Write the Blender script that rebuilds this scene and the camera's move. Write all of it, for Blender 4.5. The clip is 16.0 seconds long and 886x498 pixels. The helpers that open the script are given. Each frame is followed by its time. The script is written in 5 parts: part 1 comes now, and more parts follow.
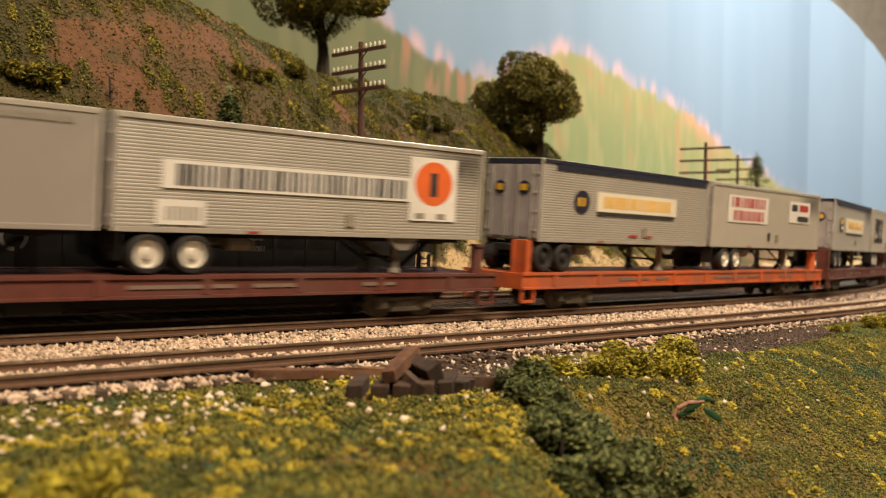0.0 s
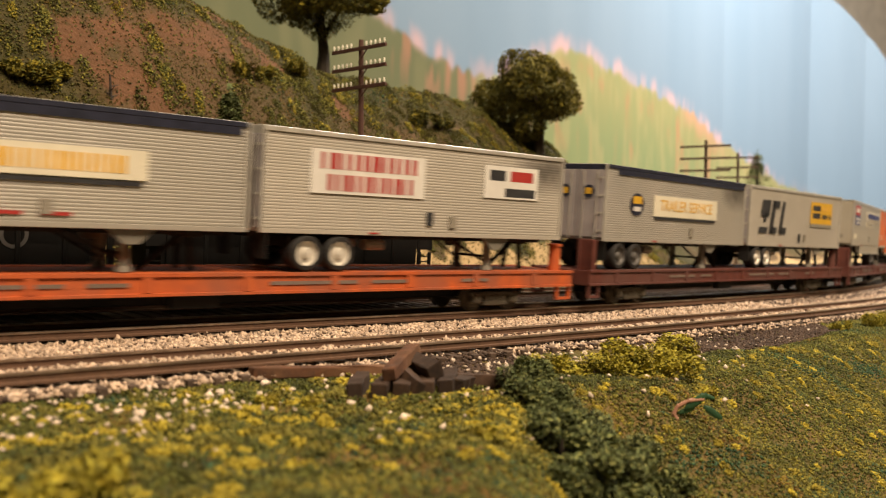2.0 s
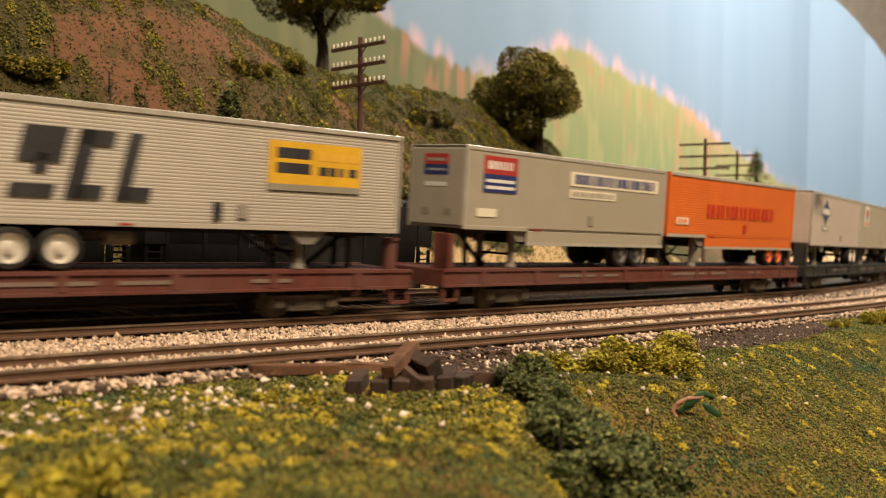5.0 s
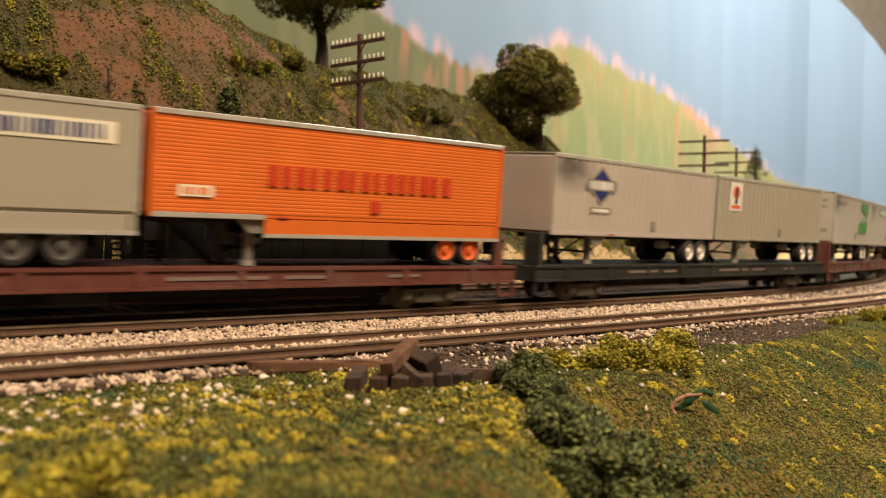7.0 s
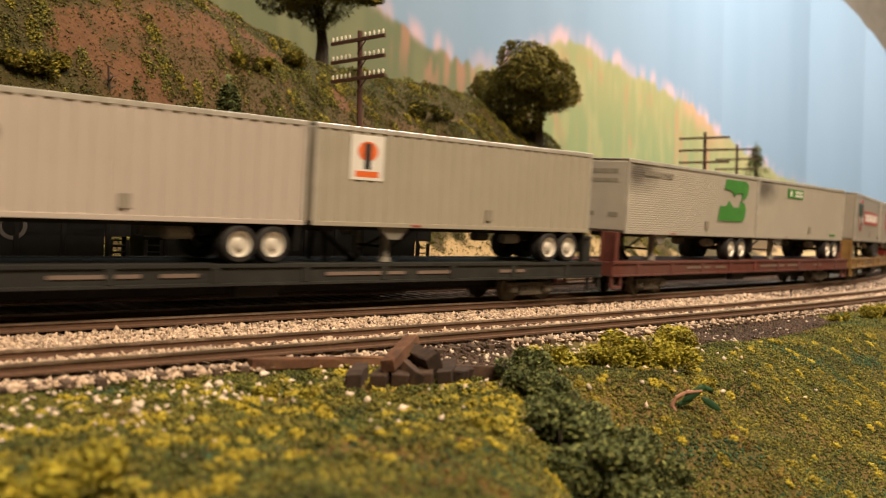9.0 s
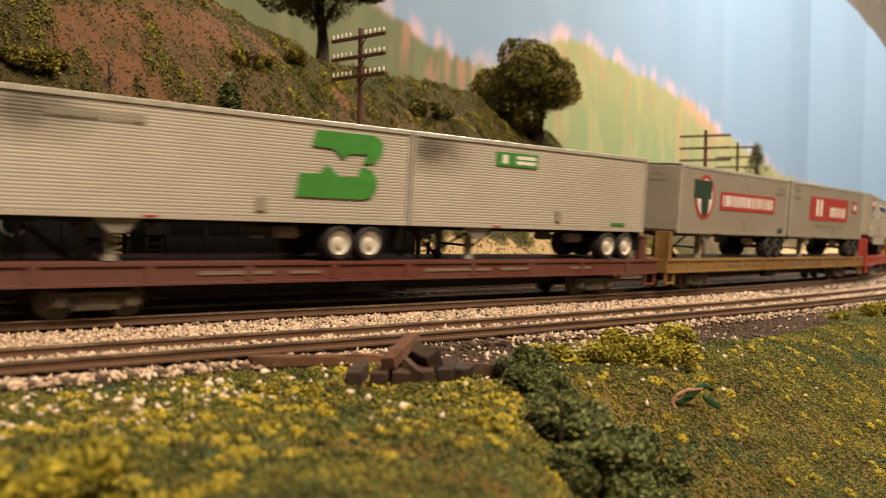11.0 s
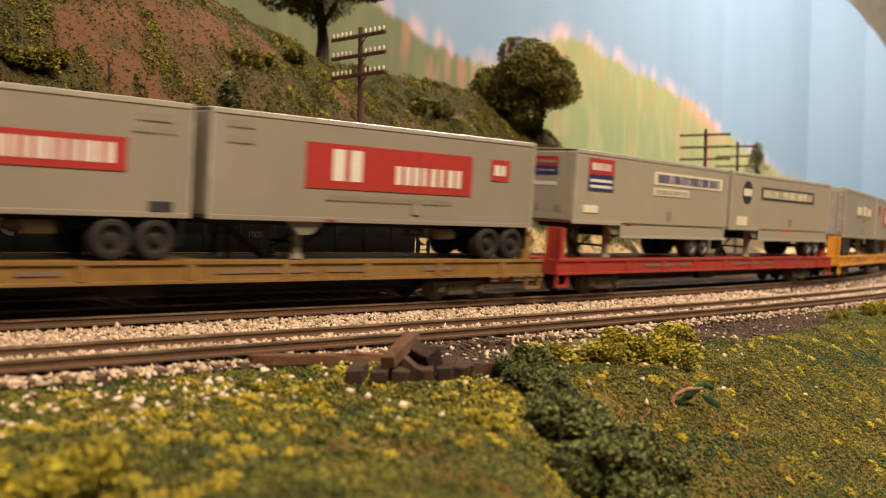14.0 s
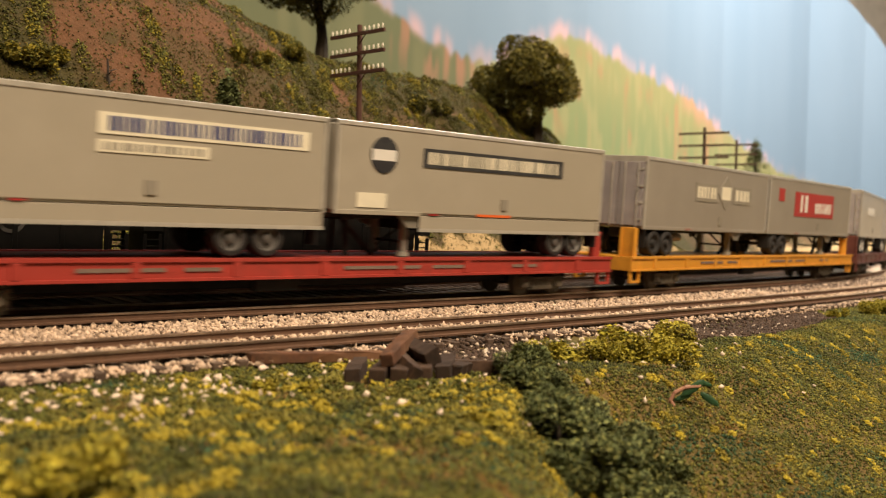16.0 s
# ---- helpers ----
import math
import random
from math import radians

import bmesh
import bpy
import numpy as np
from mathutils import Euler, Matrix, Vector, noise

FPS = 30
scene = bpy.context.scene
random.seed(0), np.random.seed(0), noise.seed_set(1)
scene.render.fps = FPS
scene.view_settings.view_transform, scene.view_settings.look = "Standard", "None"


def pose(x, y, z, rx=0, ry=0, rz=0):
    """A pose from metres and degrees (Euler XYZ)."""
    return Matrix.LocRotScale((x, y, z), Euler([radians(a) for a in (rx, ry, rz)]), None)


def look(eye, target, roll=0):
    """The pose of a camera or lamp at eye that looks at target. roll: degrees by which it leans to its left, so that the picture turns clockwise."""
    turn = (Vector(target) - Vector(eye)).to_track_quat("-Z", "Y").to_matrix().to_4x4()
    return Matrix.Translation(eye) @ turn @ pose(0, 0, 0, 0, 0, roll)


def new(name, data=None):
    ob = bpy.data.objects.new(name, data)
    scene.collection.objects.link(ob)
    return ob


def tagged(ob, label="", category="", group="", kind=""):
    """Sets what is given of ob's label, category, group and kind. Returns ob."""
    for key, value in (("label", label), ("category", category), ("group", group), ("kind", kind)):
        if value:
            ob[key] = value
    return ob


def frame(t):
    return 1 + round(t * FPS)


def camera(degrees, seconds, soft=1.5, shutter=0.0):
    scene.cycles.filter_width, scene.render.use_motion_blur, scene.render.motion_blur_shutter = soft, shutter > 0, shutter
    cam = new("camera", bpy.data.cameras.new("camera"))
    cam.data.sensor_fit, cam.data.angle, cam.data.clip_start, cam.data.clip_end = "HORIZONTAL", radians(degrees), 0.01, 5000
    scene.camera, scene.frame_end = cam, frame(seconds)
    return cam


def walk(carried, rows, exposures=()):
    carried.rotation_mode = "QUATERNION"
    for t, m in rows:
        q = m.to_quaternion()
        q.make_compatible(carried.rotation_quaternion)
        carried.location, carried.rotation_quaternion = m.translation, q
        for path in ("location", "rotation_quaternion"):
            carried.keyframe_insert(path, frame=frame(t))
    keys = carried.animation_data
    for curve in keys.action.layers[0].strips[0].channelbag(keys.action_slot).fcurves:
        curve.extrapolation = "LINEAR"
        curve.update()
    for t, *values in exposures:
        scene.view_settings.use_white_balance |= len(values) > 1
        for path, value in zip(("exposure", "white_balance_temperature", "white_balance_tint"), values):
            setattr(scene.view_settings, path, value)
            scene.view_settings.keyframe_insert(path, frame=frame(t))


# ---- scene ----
cam = camera(48.03, 16.0, soft=1.1, shutter=0.6)
cam.data.dof.use_dof = True
cam.data.dof.focus_distance = 0.33
cam.data.dof.aperture_fstop = 23.0
MM = 0.001
# seconds, turn, tilt and lean of the camera away from its pose at 3.5 s, in degrees
DRIFT = [(0, -.020, .207, .004), (.5, -.012, .205, .004), (1, -.006, .165, .012), (1.5, -.005, .119, .016), (2, -.005, .085, .022),
         (2.5, -.002, .038, .026), (3, -.001, .006, .022), (3.5, 0, -.001, .012), (4, -.004, -.012, .025), (4.6, -.03, -.03, .045),
         (5.6, -.08, -.07, .08), (6.5, -.104, -.130, .10), (7, -.102, -.224, .098), (7.5, -.092, -.300, .090), (8, -.060, -.345, .098),
         (8.5, -.058, -.388, .094), (9, -.080, -.403, .085), (10.2, -.065, -.48, .10), (11.5, -.047, -.540, .114), (12, -.055, -.542, .112),
         (12.5, -.092, -.541, .112), (13, -.096, -.541, .110), (13.5, -.072, -.545, .098), (14, -.056, -.592, .14), (14.5, -.078, -.656, .20),
         (15, -.101, -.680, .20), (15.5, -.114, -.690, .23), (16, -.132, -.711, .241)]


def camera_rows():
    rows = []
    for t, dx, dy, lean in DRIFT:
        yaw, pitch = radians(41.749 - dx), radians(-2.298 + dy)
        eye = Vector((0, 0, 32.57 * MM))
        way = Vector((math.sin(yaw) * math.cos(pitch), math.cos(yaw) * math.cos(pitch), math.sin(pitch)))
        rows.append((t, look(eye, eye + way, 0.438 + lean)))
    return rows


walk(cam, camera_rows(), exposures=[(0.0, 0.0), (16.0, 0.0)])

# ---- light: a room with ceiling lamps over the layout ----
world = bpy.data.worlds.new("world")
scene.world = world
world.use_nodes = True
world.node_tree.nodes["Background"].inputs[0].default_value = (1.0, 0.86, 0.7, 1)
world.node_tree.nodes["Background"].inputs[1].default_value = 0.05


def area_lamp(name, eye, target, sx, sy, watts, colour, spread=180):
    d = bpy.data.lights.new(name, "AREA")
    d.shape, d.size, d.size_y, d.energy, d.color = "RECTANGLE", sx, sy, watts, colour
    d.spread = radians(spread)
    ob = new(name, d)
    ob.matrix_world = look(eye, target)
    return ob


area_lamp("ceiling_lamp", (0.15, -0.62, 1.30), (0.40, 0.36, 0), 1.2, 0.40, 46.5, (1.0, 0.785, 0.55))
area_lamp("ceiling_lamp", (1.34, 0.36, 1.22), (1.42, 0.90, 0.26), 0.4, 0.20, 34, (1.0, 0.92, 0.82), 140)

# ---- materials ----


def mat(name, c1, c2=None, rough=0.7, metal=0.0, grain=400.0, bump=0.2, dist=0.0004, c3=None, big=30.0, island=0.0, obj=0.0, low=0.35, high=0.65, spec=0.35, emit=0.0):
    m = bpy.data.materials.new(name)
    m.use_nodes = True
    nt = m.node_tree
    n, l = nt.nodes, nt.links
    p = n["Principled BSDF"]
    p.inputs["Roughness"].default_value = rough
    p.inputs["Metallic"].default_value = metal
    p.inputs["Specular IOR Level"].default_value = spec
    c2 = c2 or tuple(v * 0.75 for v in c1)
    tc = n.new("ShaderNodeTexCoord")
    n1 = n.new("ShaderNodeTexNoise")
    n1.inputs["Scale"].default_value, n1.inputs["Detail"].default_value = grain, 5
    n2 = n.new("ShaderNodeTexNoise")
    n2.inputs["Scale"].default_value, n2.inputs["Detail"].default_value = big, 4
    for q in (n1, n2):
        l.new(tc.outputs["Object"], q.inputs["Vector"])
    r1 = n.new("ShaderNodeMapRange")
    r1.inputs[1].default_value, r1.inputs[2].default_value = low, high
    l.new(n1.outputs["Fac"], r1.inputs[0])
    mix = n.new("ShaderNodeMix")
    mix.data_type = "RGBA"
    mix.inputs[6].default_value, mix.inputs[7].default_value = (*c1, 1), (*c2, 1)
    l.new(r1.outputs[0], mix.inputs[0])
    last = mix.outputs[2]
    r2 = n.new("ShaderNodeMapRange")
    r2.inputs[1].default_value, r2.inputs[2].default_value = 0.42, 0.62
    l.new(n2.outputs["Fac"], r2.inputs[0])
    mix2 = n.new("ShaderNodeMix")
    mix2.data_type = "RGBA"
    mix2.inputs[7].default_value = (*(c3 or tuple(v * 0.85 for v in c1)), 1)
    l.new(r2.outputs[0], mix2.inputs[0])
    l.new(last, mix2.inputs[6])
    last = mix2.outputs[2]
    if island or obj:
        src = n.new("ShaderNodeNewGeometry").outputs["Random Per Island"] if island else n.new("ShaderNodeObjectInfo").outputs["Random"]
        k = island or obj
        r3 = n.new("ShaderNodeMapRange")
        r3.inputs[3].default_value, r3.inputs[4].default_value = 1 - k, 1 + k
        l.new(src, r3.inputs[0])
        h = n.new("ShaderNodeHueSaturation")
        l.new(r3.outputs[0], h.inputs["Value"])
        l.new(last, h.inputs["Color"])
        last = h.outputs[0]
    l.new(last, p.inputs["Base Color"])
    if bump:
        b = n.new("ShaderNodeBump")
        b.inputs["Strength"].default_value, b.inputs["Distance"].default_value = bump, dist
        l.new(n1.outputs["Fac"], b.inputs["Height"])
        l.new(b.outputs[0], p.inputs["Normal"])
    if emit:
        p.inputs["Emission Color"].default_value = (*c1, 1)
        p.inputs["Emission Strength"].default_value = emit
    return m


M = {
    "silver": mat("silver_siding", (.46, .43, .39), (.36, .34, .31), .42, .25, 60, .03, c3=(.42, .39, .34), big=14, spec=.5),
    "panel": mat("warm_grey_panel", (.41, .368, .30), (.37, .333, .268), .38, .1, 90, .03, c3=(.38, .342, .273), big=14, spec=.5),
    "white": mat("off_white_panel", (.47, .43, .37), (.42, .385, .33), .4, 0, 90, .03, big=14, spec=.5),
    "pale": mat("pale_container_panel", (.315, .282, .238), (.28, .25, .21), .45, .05, 60, .04, c3=(.27, .24, .20), big=18, spec=.45),
    "post": mat("pale_post_panel", (.52, .455, .40), (.46, .405, .355), .42, .1, 60, .04, c3=(.47, .41, .365), big=14, spec=.5),
    "dull": mat("weathered_grey_panel", (.34, .31, .28), (.27, .25, .23), .5, .1, 90, .04, big=14),
    "orange_side": mat("orange_siding", (.72, .16, .025), (.62, .13, .02), .45, 0, 90, .03, big=14),
    "rail": mat("trim_rail", (.56, .53, .47), (.44, .41, .36), .35, .3, 200, .05),
    "door": mat("ribbed_door", (.44, .40, .40), (.34, .31, .32), .45, .2, 120, .05),
    "navy": mat("dark_navy_stripe", (.025, .027, .05), (.015, .017, .03), .5, 0, 300, .05),
    "tyre": mat("tyre_rubber", (.022, .02, .019), (.035, .032, .03), .75, 0, 500, .2),
    "hub": mat("hub_white", (.76, .71, .62), (.58, .54, .47), .35, .15, 400, .05),
    "hub_dark": mat("hub_dark", (.16, .15, .14), (.1, .09, .09), .45, .4, 400, .05),
    "under": mat("black_underframe", (.012, .011, .010), (.02, .017, .015), .8, 0, 300, .2),
    "gear": mat("grey_running_gear", (.25, .23, .19), (.15, .14, .12), .6, .2, 300, .1),
    "truck": mat("weathered_truck", (.11, .092, .065), (.07, .058, .042), .8, .1, 250, .2, c3=(.14, .12, .085), big=120),
    "brown": mat("boxcar_brown", (.13, .038, .027), (.095, .028, .021), .65, 0, 200, .08, c3=(.12, .05, .04), big=40),
    "car_orange": mat("flatcar_orange", (.54, .115, .03), (.42, .09, .03), .6, 0, 200, .08, c3=(.34, .10, .05), big=50),
    "car_black": mat("flatcar_black", (.022, .022, .02), (.035, .035, .03), .65, 0, 200, .08),
    "car_red": mat("flatcar_red", (.38, .045, .032), (.28, .04, .03), .55, 0, 200, .08, big=40),
    "ochre": mat("flatcar_ochre", (.24, .135, .036), (.18, .10, .032), .6, 0, 200, .08, c3=(.24, .14, .05), big=40),
    "car_yellow": mat("flatcar_yellow", (.66, .30, .03), (.55, .25, .03), .6, 0, 200, .08, big=40),
    "cream": mat("cream_sign", (.80, .74, .58), (.74, .68, .53), .5, 0, 300, .02),
    "d_white": mat("white_sign", (.78, .75, .70), (.70, .67, .62), .5, 0, 300, .02),
    "d_red": mat("red_sign", (.42, .042, .036), (.36, .036, .032), .5, 0, 300, .02),
    "d_dark": mat("dark_marking", (.03, .03, .035), (.05, .05, .05), .55, 0, 300, .02),
    "d_blue": mat("blue_sign", (.03, .04, .16), (.02, .03, .12), .5, 0, 300, .02),
    "d_yellow": mat("yellow_sign", (.72, .42, .03), (.62, .36, .03), .5, 0, 300, .02),
    "d_gold": mat("gold_letters", (.78, .45, .06), (.68, .38, .05), .5, 0, 300, .02),
    "d_green": mat("green_sign", (.06, .26, .045), (.05, .2, .04), .5, 0, 300, .02),
    "d_orange": mat("orange_sign", (.78, .16, .04), (.7, .13, .03), .5, 0, 300, .02),
    "d_darkred": mat("dark_red_letters", (.56, .05, .015), (.5, .045, .015), .5, 0, 300, .02),
    "d_grey": mat("faded_marking", (.30, .27, .22), (.24, .22, .18), .55, 0, 300, .02),
    "d_black_green": mat("black_green_badge", (.02, .045, .03), (.03, .06, .04), .55, 0, 300, .02),
    "steel": mat("rail_steel", (.44, .34, .25), (.28, .20, .14), .35, .6, 500, .1, c3=(.2, .15, .11), big=60),
    "rust": mat("rusty_rail_web", (.135, .074, .043), (.09, .05, .032), .85, 0, 600, .2, c3=(.12, .065, .04), big=90),
    "tie": mat("weathered_tie", (.10, .065, .045), (.055, .038, .028), .85, 0, 350, .4, obj=.3, big=150),
    "pile_tie": mat("dark_creosote_tie", (.062, .034, .020), (.026, .016, .011), .8, 0, 350, .5, obj=.35, big=150),
    "rust_beam": mat("rusty_beam", (.13, .055, .026), (.06, .03, .018), .85, 0, 350, .6, c3=(.16, .08, .04), big=80),
    "ballast": mat("pale_ballast", (.54, .40, .29), (.38, .28, .20), .9, 0, 900, .4, island=.45, big=30),
    "dark_stone": mat("dark_cinders", (.075, .046, .031), (.038, .024, .017), .9, 0, 900, .4, island=.4),
    "fleck": mat("pale_pebble", (.70, .57, .45), (.58, .46, .36), .9, 0, 700, .3, island=.25),
    "g_green": mat("green_foam", (.115, .118, .022), (.07, .078, .014), .95, 0, 900, .6, .0006, island=.55, c3=(.085, .09, .018), big=20),
    "tuft": mat("bright_yellow_tuft", (.46, .36, .035), (.34, .27, .03), .95, 0, 900, .6, .0006, island=.3),
    "g_yellow": mat("yellow_foam", (.29, .225, .022), (.20, .16, .02), .95, 0, 900, .6, .0006, island=.35),
    "g_dark": mat("dark_green_foam", (.052, .058, .013), (.032, .036, .009), .95, 0, 900, .6, .0006, island=.4),
    "g_hill": mat("shaded_olive_foam", (.088, .076, .015), (.052, .047, .010), .95, 0, 900, .6, .0006, island=.4),
    "g_rust": mat("rusty_foam", (.21, .125, .03), (.14, .085, .025), .95, 0, 900, .6, .0006, island=.3),
    "g_blue": mat("blue_green_foam", (.05, .10, .045), (.03, .065, .03), .95, 0, 900, .6, .0006, island=.35),
    "g_olive": mat("olive_foam", (.20, .175, .03), (.13, .12, .02), .95, 0, 900, .6, .0006, island=.55),
    "leaf": mat("olive_leaves", (.165, .14, .022), (.10, .09, .015), .95, 0, 900, .6, .0006, island=.45),
    "bush_lime": mat("lime_bush_foam", (.44, .38, .045), (.31, .27, .03), .95, 0, 900, .6, .0006, island=.3),
    "bush_tip": mat("pale_bush_tips", (.26, .27, .085), (.18, .19, .055), .95, 0, 900, .6, .0006, island=.3),
    "bush_dark": mat("dark_bush_foam", (.125, .15, .055), (.08, .10, .035), .95, 0, 900, .6, .0006, island=.4),
    "bark": mat("tree_bark", (.055, .042, .03), (.03, .022, .016), .9, 0, 400, .5),
    "pole": mat("pole_wood", (.10, .045, .032), (.07, .03, .022), .7, 0, 300, .2),
    "far_pole": mat("far_pole_wood", (.13, .095, .07), (.10, .07, .05), .8, 0, 300, .2),
    "glass": mat("insulator_porcelain", (.85, .80, .68), (.8, .75, .62), .2, 0, 300, .0, spec=.6),
    "ground": mat("scenery_ground", (.095, .088, .02), (.05, .052, .012), .95, 0, 700, .9, .0010, c3=(.13, .085, .025), big=18, low=.3, high=.6),
    # rear bed: the shade behind and under the train is put into its colour
    "shade_bed": mat("dark_cinder_bed", (.06, .05, .035), (.03, .026, .02), .95, 0, 420, .8, .0010, big=40),
    "bed": mat("ballast_bed", (.50, .39, .29), (.30, .23, .17), .95, 0, 420, .9, .0010, big=40),
    "hill": mat("hillside_ground", (.062, .05, .014), (.036, .032, .009), .95, 0, 420, .8, .0010, c3=(.09, .052, .022), big=11, low=.3, high=.6),
    "sky": mat("painted_sky", (.27, .44, .60), (.26, .43, .59), .85, 0, 20, .0, c3=(.34, .50, .63), big=2.0),
    "wall": mat("room_paint", (.62, .58, .52), (.58, .54, .48), .9, 0, 8, .02),
    "floor": mat("room_carpet", (.16, .14, .12), (.12, .1, .09), .95, 0, 90, .3),
    "hopper": mat("hopper_black", (.018, .017, .016), (.028, .026, .024), .65, 0, 200, .1),
    "sill_mark": mat("dull_sill_marking", (.20, .145, .115), (.18, .13, .11), .7, 0, 300, .02),
    "pink": mat("pinkish_plastic", (.42, .22, .15), (.36, .18, .12), .5, 0, 300, .1),
    "sprig_green": mat("dark_green_plastic_leaf", (.03, .09, .035), (.02, .06, .025), .6, 0, 300, .2),
    "coal": mat("coal_load", (.02, .02, .02), (.035, .033, .03), .8, 0, 500, .8, .0012),
    "bars_pale": mat("faded_white_marking", (.17, .16, .15), (.12, .11, .11), .7, 0, 300, .02),
}



def pigment(name, attribute):
    """Matt paint whose pigment is laid on the mesh as a colour."""
    m = mat(name, (.3, .4, .5), rough=.85, grain=120, bump=.03)
    n, l = m.node_tree.nodes, m.node_tree.links
    q = n.new("ShaderNodeAttribute")
    q.attribute_name = attribute
    l.new(q.outputs["Color"], n["Principled BSDF"].inputs["Base Color"])
    return m


def patched(m, attribute, colour, dark):
    """Bare soil that shows where the mesh's attribute says so, with a ragged edge."""
    n, l = m.node_tree.nodes, m.node_tree.links
    p = n["Principled BSDF"]
    old = p.inputs["Base Color"].links[0].from_socket
    q, tc, ns = n.new("ShaderNodeAttribute"), n.new("ShaderNodeTexCoord"), n.new("ShaderNodeTexNoise")
    q.attribute_name = attribute
    ns.inputs["Scale"].default_value, ns.inputs["Detail"].default_value = 160, 6
    l.new(tc.outputs["Object"], ns.inputs["Vector"])
    ad = n.new("ShaderNodeMath")
    ad.operation = "MULTIPLY_ADD"
    ad.inputs[1].default_value, ad.inputs[2].default_value = 1.2, -.6
    l.new(ns.outputs["Fac"], ad.inputs[0])
    ad2 = n.new("ShaderNodeMath")
    l.new(ad.outputs[0], ad2.inputs[0])
    l.new(q.outputs["Fac"], ad2.inputs[1])
    r = n.new("ShaderNodeMapRange")
    r.inputs[1].default_value, r.inputs[2].default_value = .3, .6
    l.new(ad2.outputs[0], r.inputs[0])
    soil = n.new("ShaderNodeMix")
    soil.data_type = "RGBA"
    soil.inputs[6].default_value, soil.inputs[7].default_value = (*dark, 1), (*colour, 1)
    l.new(ns.outputs["Fac"], soil.inputs[0])
    mix = n.new("ShaderNodeMix")
    mix.data_type = "RGBA"
    l.new(r.outputs[0], mix.inputs[0])
    l.new(old, mix.inputs[6])
    l.new(soil.outputs[2], mix.inputs[7])
    l.new(mix.outputs[2], p.inputs["Base Color"])


def sooted(name, like, x, z):
    """A copy of a siding paint with an exhaust stain round the place (x, z) of a trailer's side, in millimetres."""
    m = M[like].copy()
    m.name = name
    n, l = m.node_tree.nodes, m.node_tree.links
    p = n["Principled BSDF"]
    old = p.inputs["Base Color"].links[0].from_socket
    tc, mp, gr, ns = n.new("ShaderNodeTexCoord"), n.new("ShaderNodeMapping"), n.new("ShaderNodeTexGradient"), n.new("ShaderNodeTexNoise")
    mp.vector_type = "TEXTURE"
    mp.inputs["Location"].default_value = (x * MM, -13.6 * MM, z * MM)
    mp.inputs["Scale"].default_value = (22 * MM, 40 * MM, 11 * MM)
    gr.gradient_type = "SPHERICAL"
    ns.inputs["Scale"].default_value, ns.inputs["Detail"].default_value = 110, 4
    l.new(tc.outputs["Object"], mp.inputs["Vector"])
    l.new(tc.outputs["Object"], ns.inputs["Vector"])
    l.new(mp.outputs[0], gr.inputs["Vector"])
    mu = n.new("ShaderNodeMath")
    mu.operation = "MULTIPLY"
    l.new(gr.outputs["Fac"], mu.inputs[0])
    l.new(ns.outputs["Fac"], mu.inputs[1])
    r = n.new("ShaderNodeMapRange")
    r.inputs[1].default_value, r.inputs[2].default_value, r.inputs[4].default_value = .02, .42, .8
    l.new(mu.outputs[0], r.inputs[0])
    mix = n.new("ShaderNodeMix")
    mix.data_type = "RGBA"
    mix.inputs[7].default_value = (.06, .052, .045, 1)
    l.new(r.outputs[0], mix.inputs[0])
    l.new(old, mix.inputs[6])
    l.new(mix.outputs[2], p.inputs["Base Color"])
    return m


M["painting"] = pigment("painted_backdrop", "pigment")
patched(M["hill"], "earth", (.165, .072, .034), (.07, .038, .016))
patched(M["hill"], "sand", (.42, .29, .14), (.26, .18, .08))
M["silver_soot"] = sooted("silver_siding_with_soot", "silver", 131, 39)
M["white_soot"] = sooted("off_white_siding_with_soot", "white", 131, 39)
M["white_soot_front"] = sooted("off_white_siding_with_front_soot", "white", 10, 39)
M["post_soot"] = sooted("pale_post_panel_with_soot", "post", 12, 39)

# ---- building helpers: meshes are drawn in millimetres ----


def part(name, bm, material, parent=None, label="", m=None):
    """One bmesh as one mesh object under a thing or a part; m is its pose on its parent."""
    me = bpy.data.meshes.new(name)
    bm.transform(Matrix.Scale(MM, 4))
    bm.to_mesh(me)
    bm.free()
    for k in (material if isinstance(material, (list, tuple)) else [material]):
        me.materials.append(M[k])
    ob = new(name, me)
    ob.parent = parent
    if m is not None:
        ob.matrix_basis = m
    if label:
        tagged(ob, label)
    return ob


def share(ob, parent, m):
    c = bpy.data.objects.new(ob.name.split(".")[0], ob.data)
    scene.collection.objects.link(c)
    c.parent = parent
    c.matrix_basis = m
    return c


def at(x, y, z, rx=0, ry=0, rz=0):
    return pose(x * MM, y * MM, z * MM, rx, ry, rz)


def add_box(bm, x0, x1, y0, y1, z0, z1, bevel=0.0, m=None):
    r = bmesh.ops.create_cube(bm, size=1.0)
    mat4 = Matrix.Translation(((x0 + x1) / 2, (y0 + y1) / 2, (z0 + z1) / 2)) @ Matrix.Diagonal((x1 - x0, y1 - y0, z1 - z0, 1))
    bmesh.ops.transform(bm, matrix=(m @ mat4) if m else mat4, verts=r["verts"])
    if bevel:
        es = list({e for v in r["verts"] for e in v.link_edges})
        bmesh.ops.bevel(bm, geom=es, offset=bevel, segments=1, affect="EDGES")
    return bm


def box(*a, **k):
    return add_box(bmesh.new(), *a, **k)


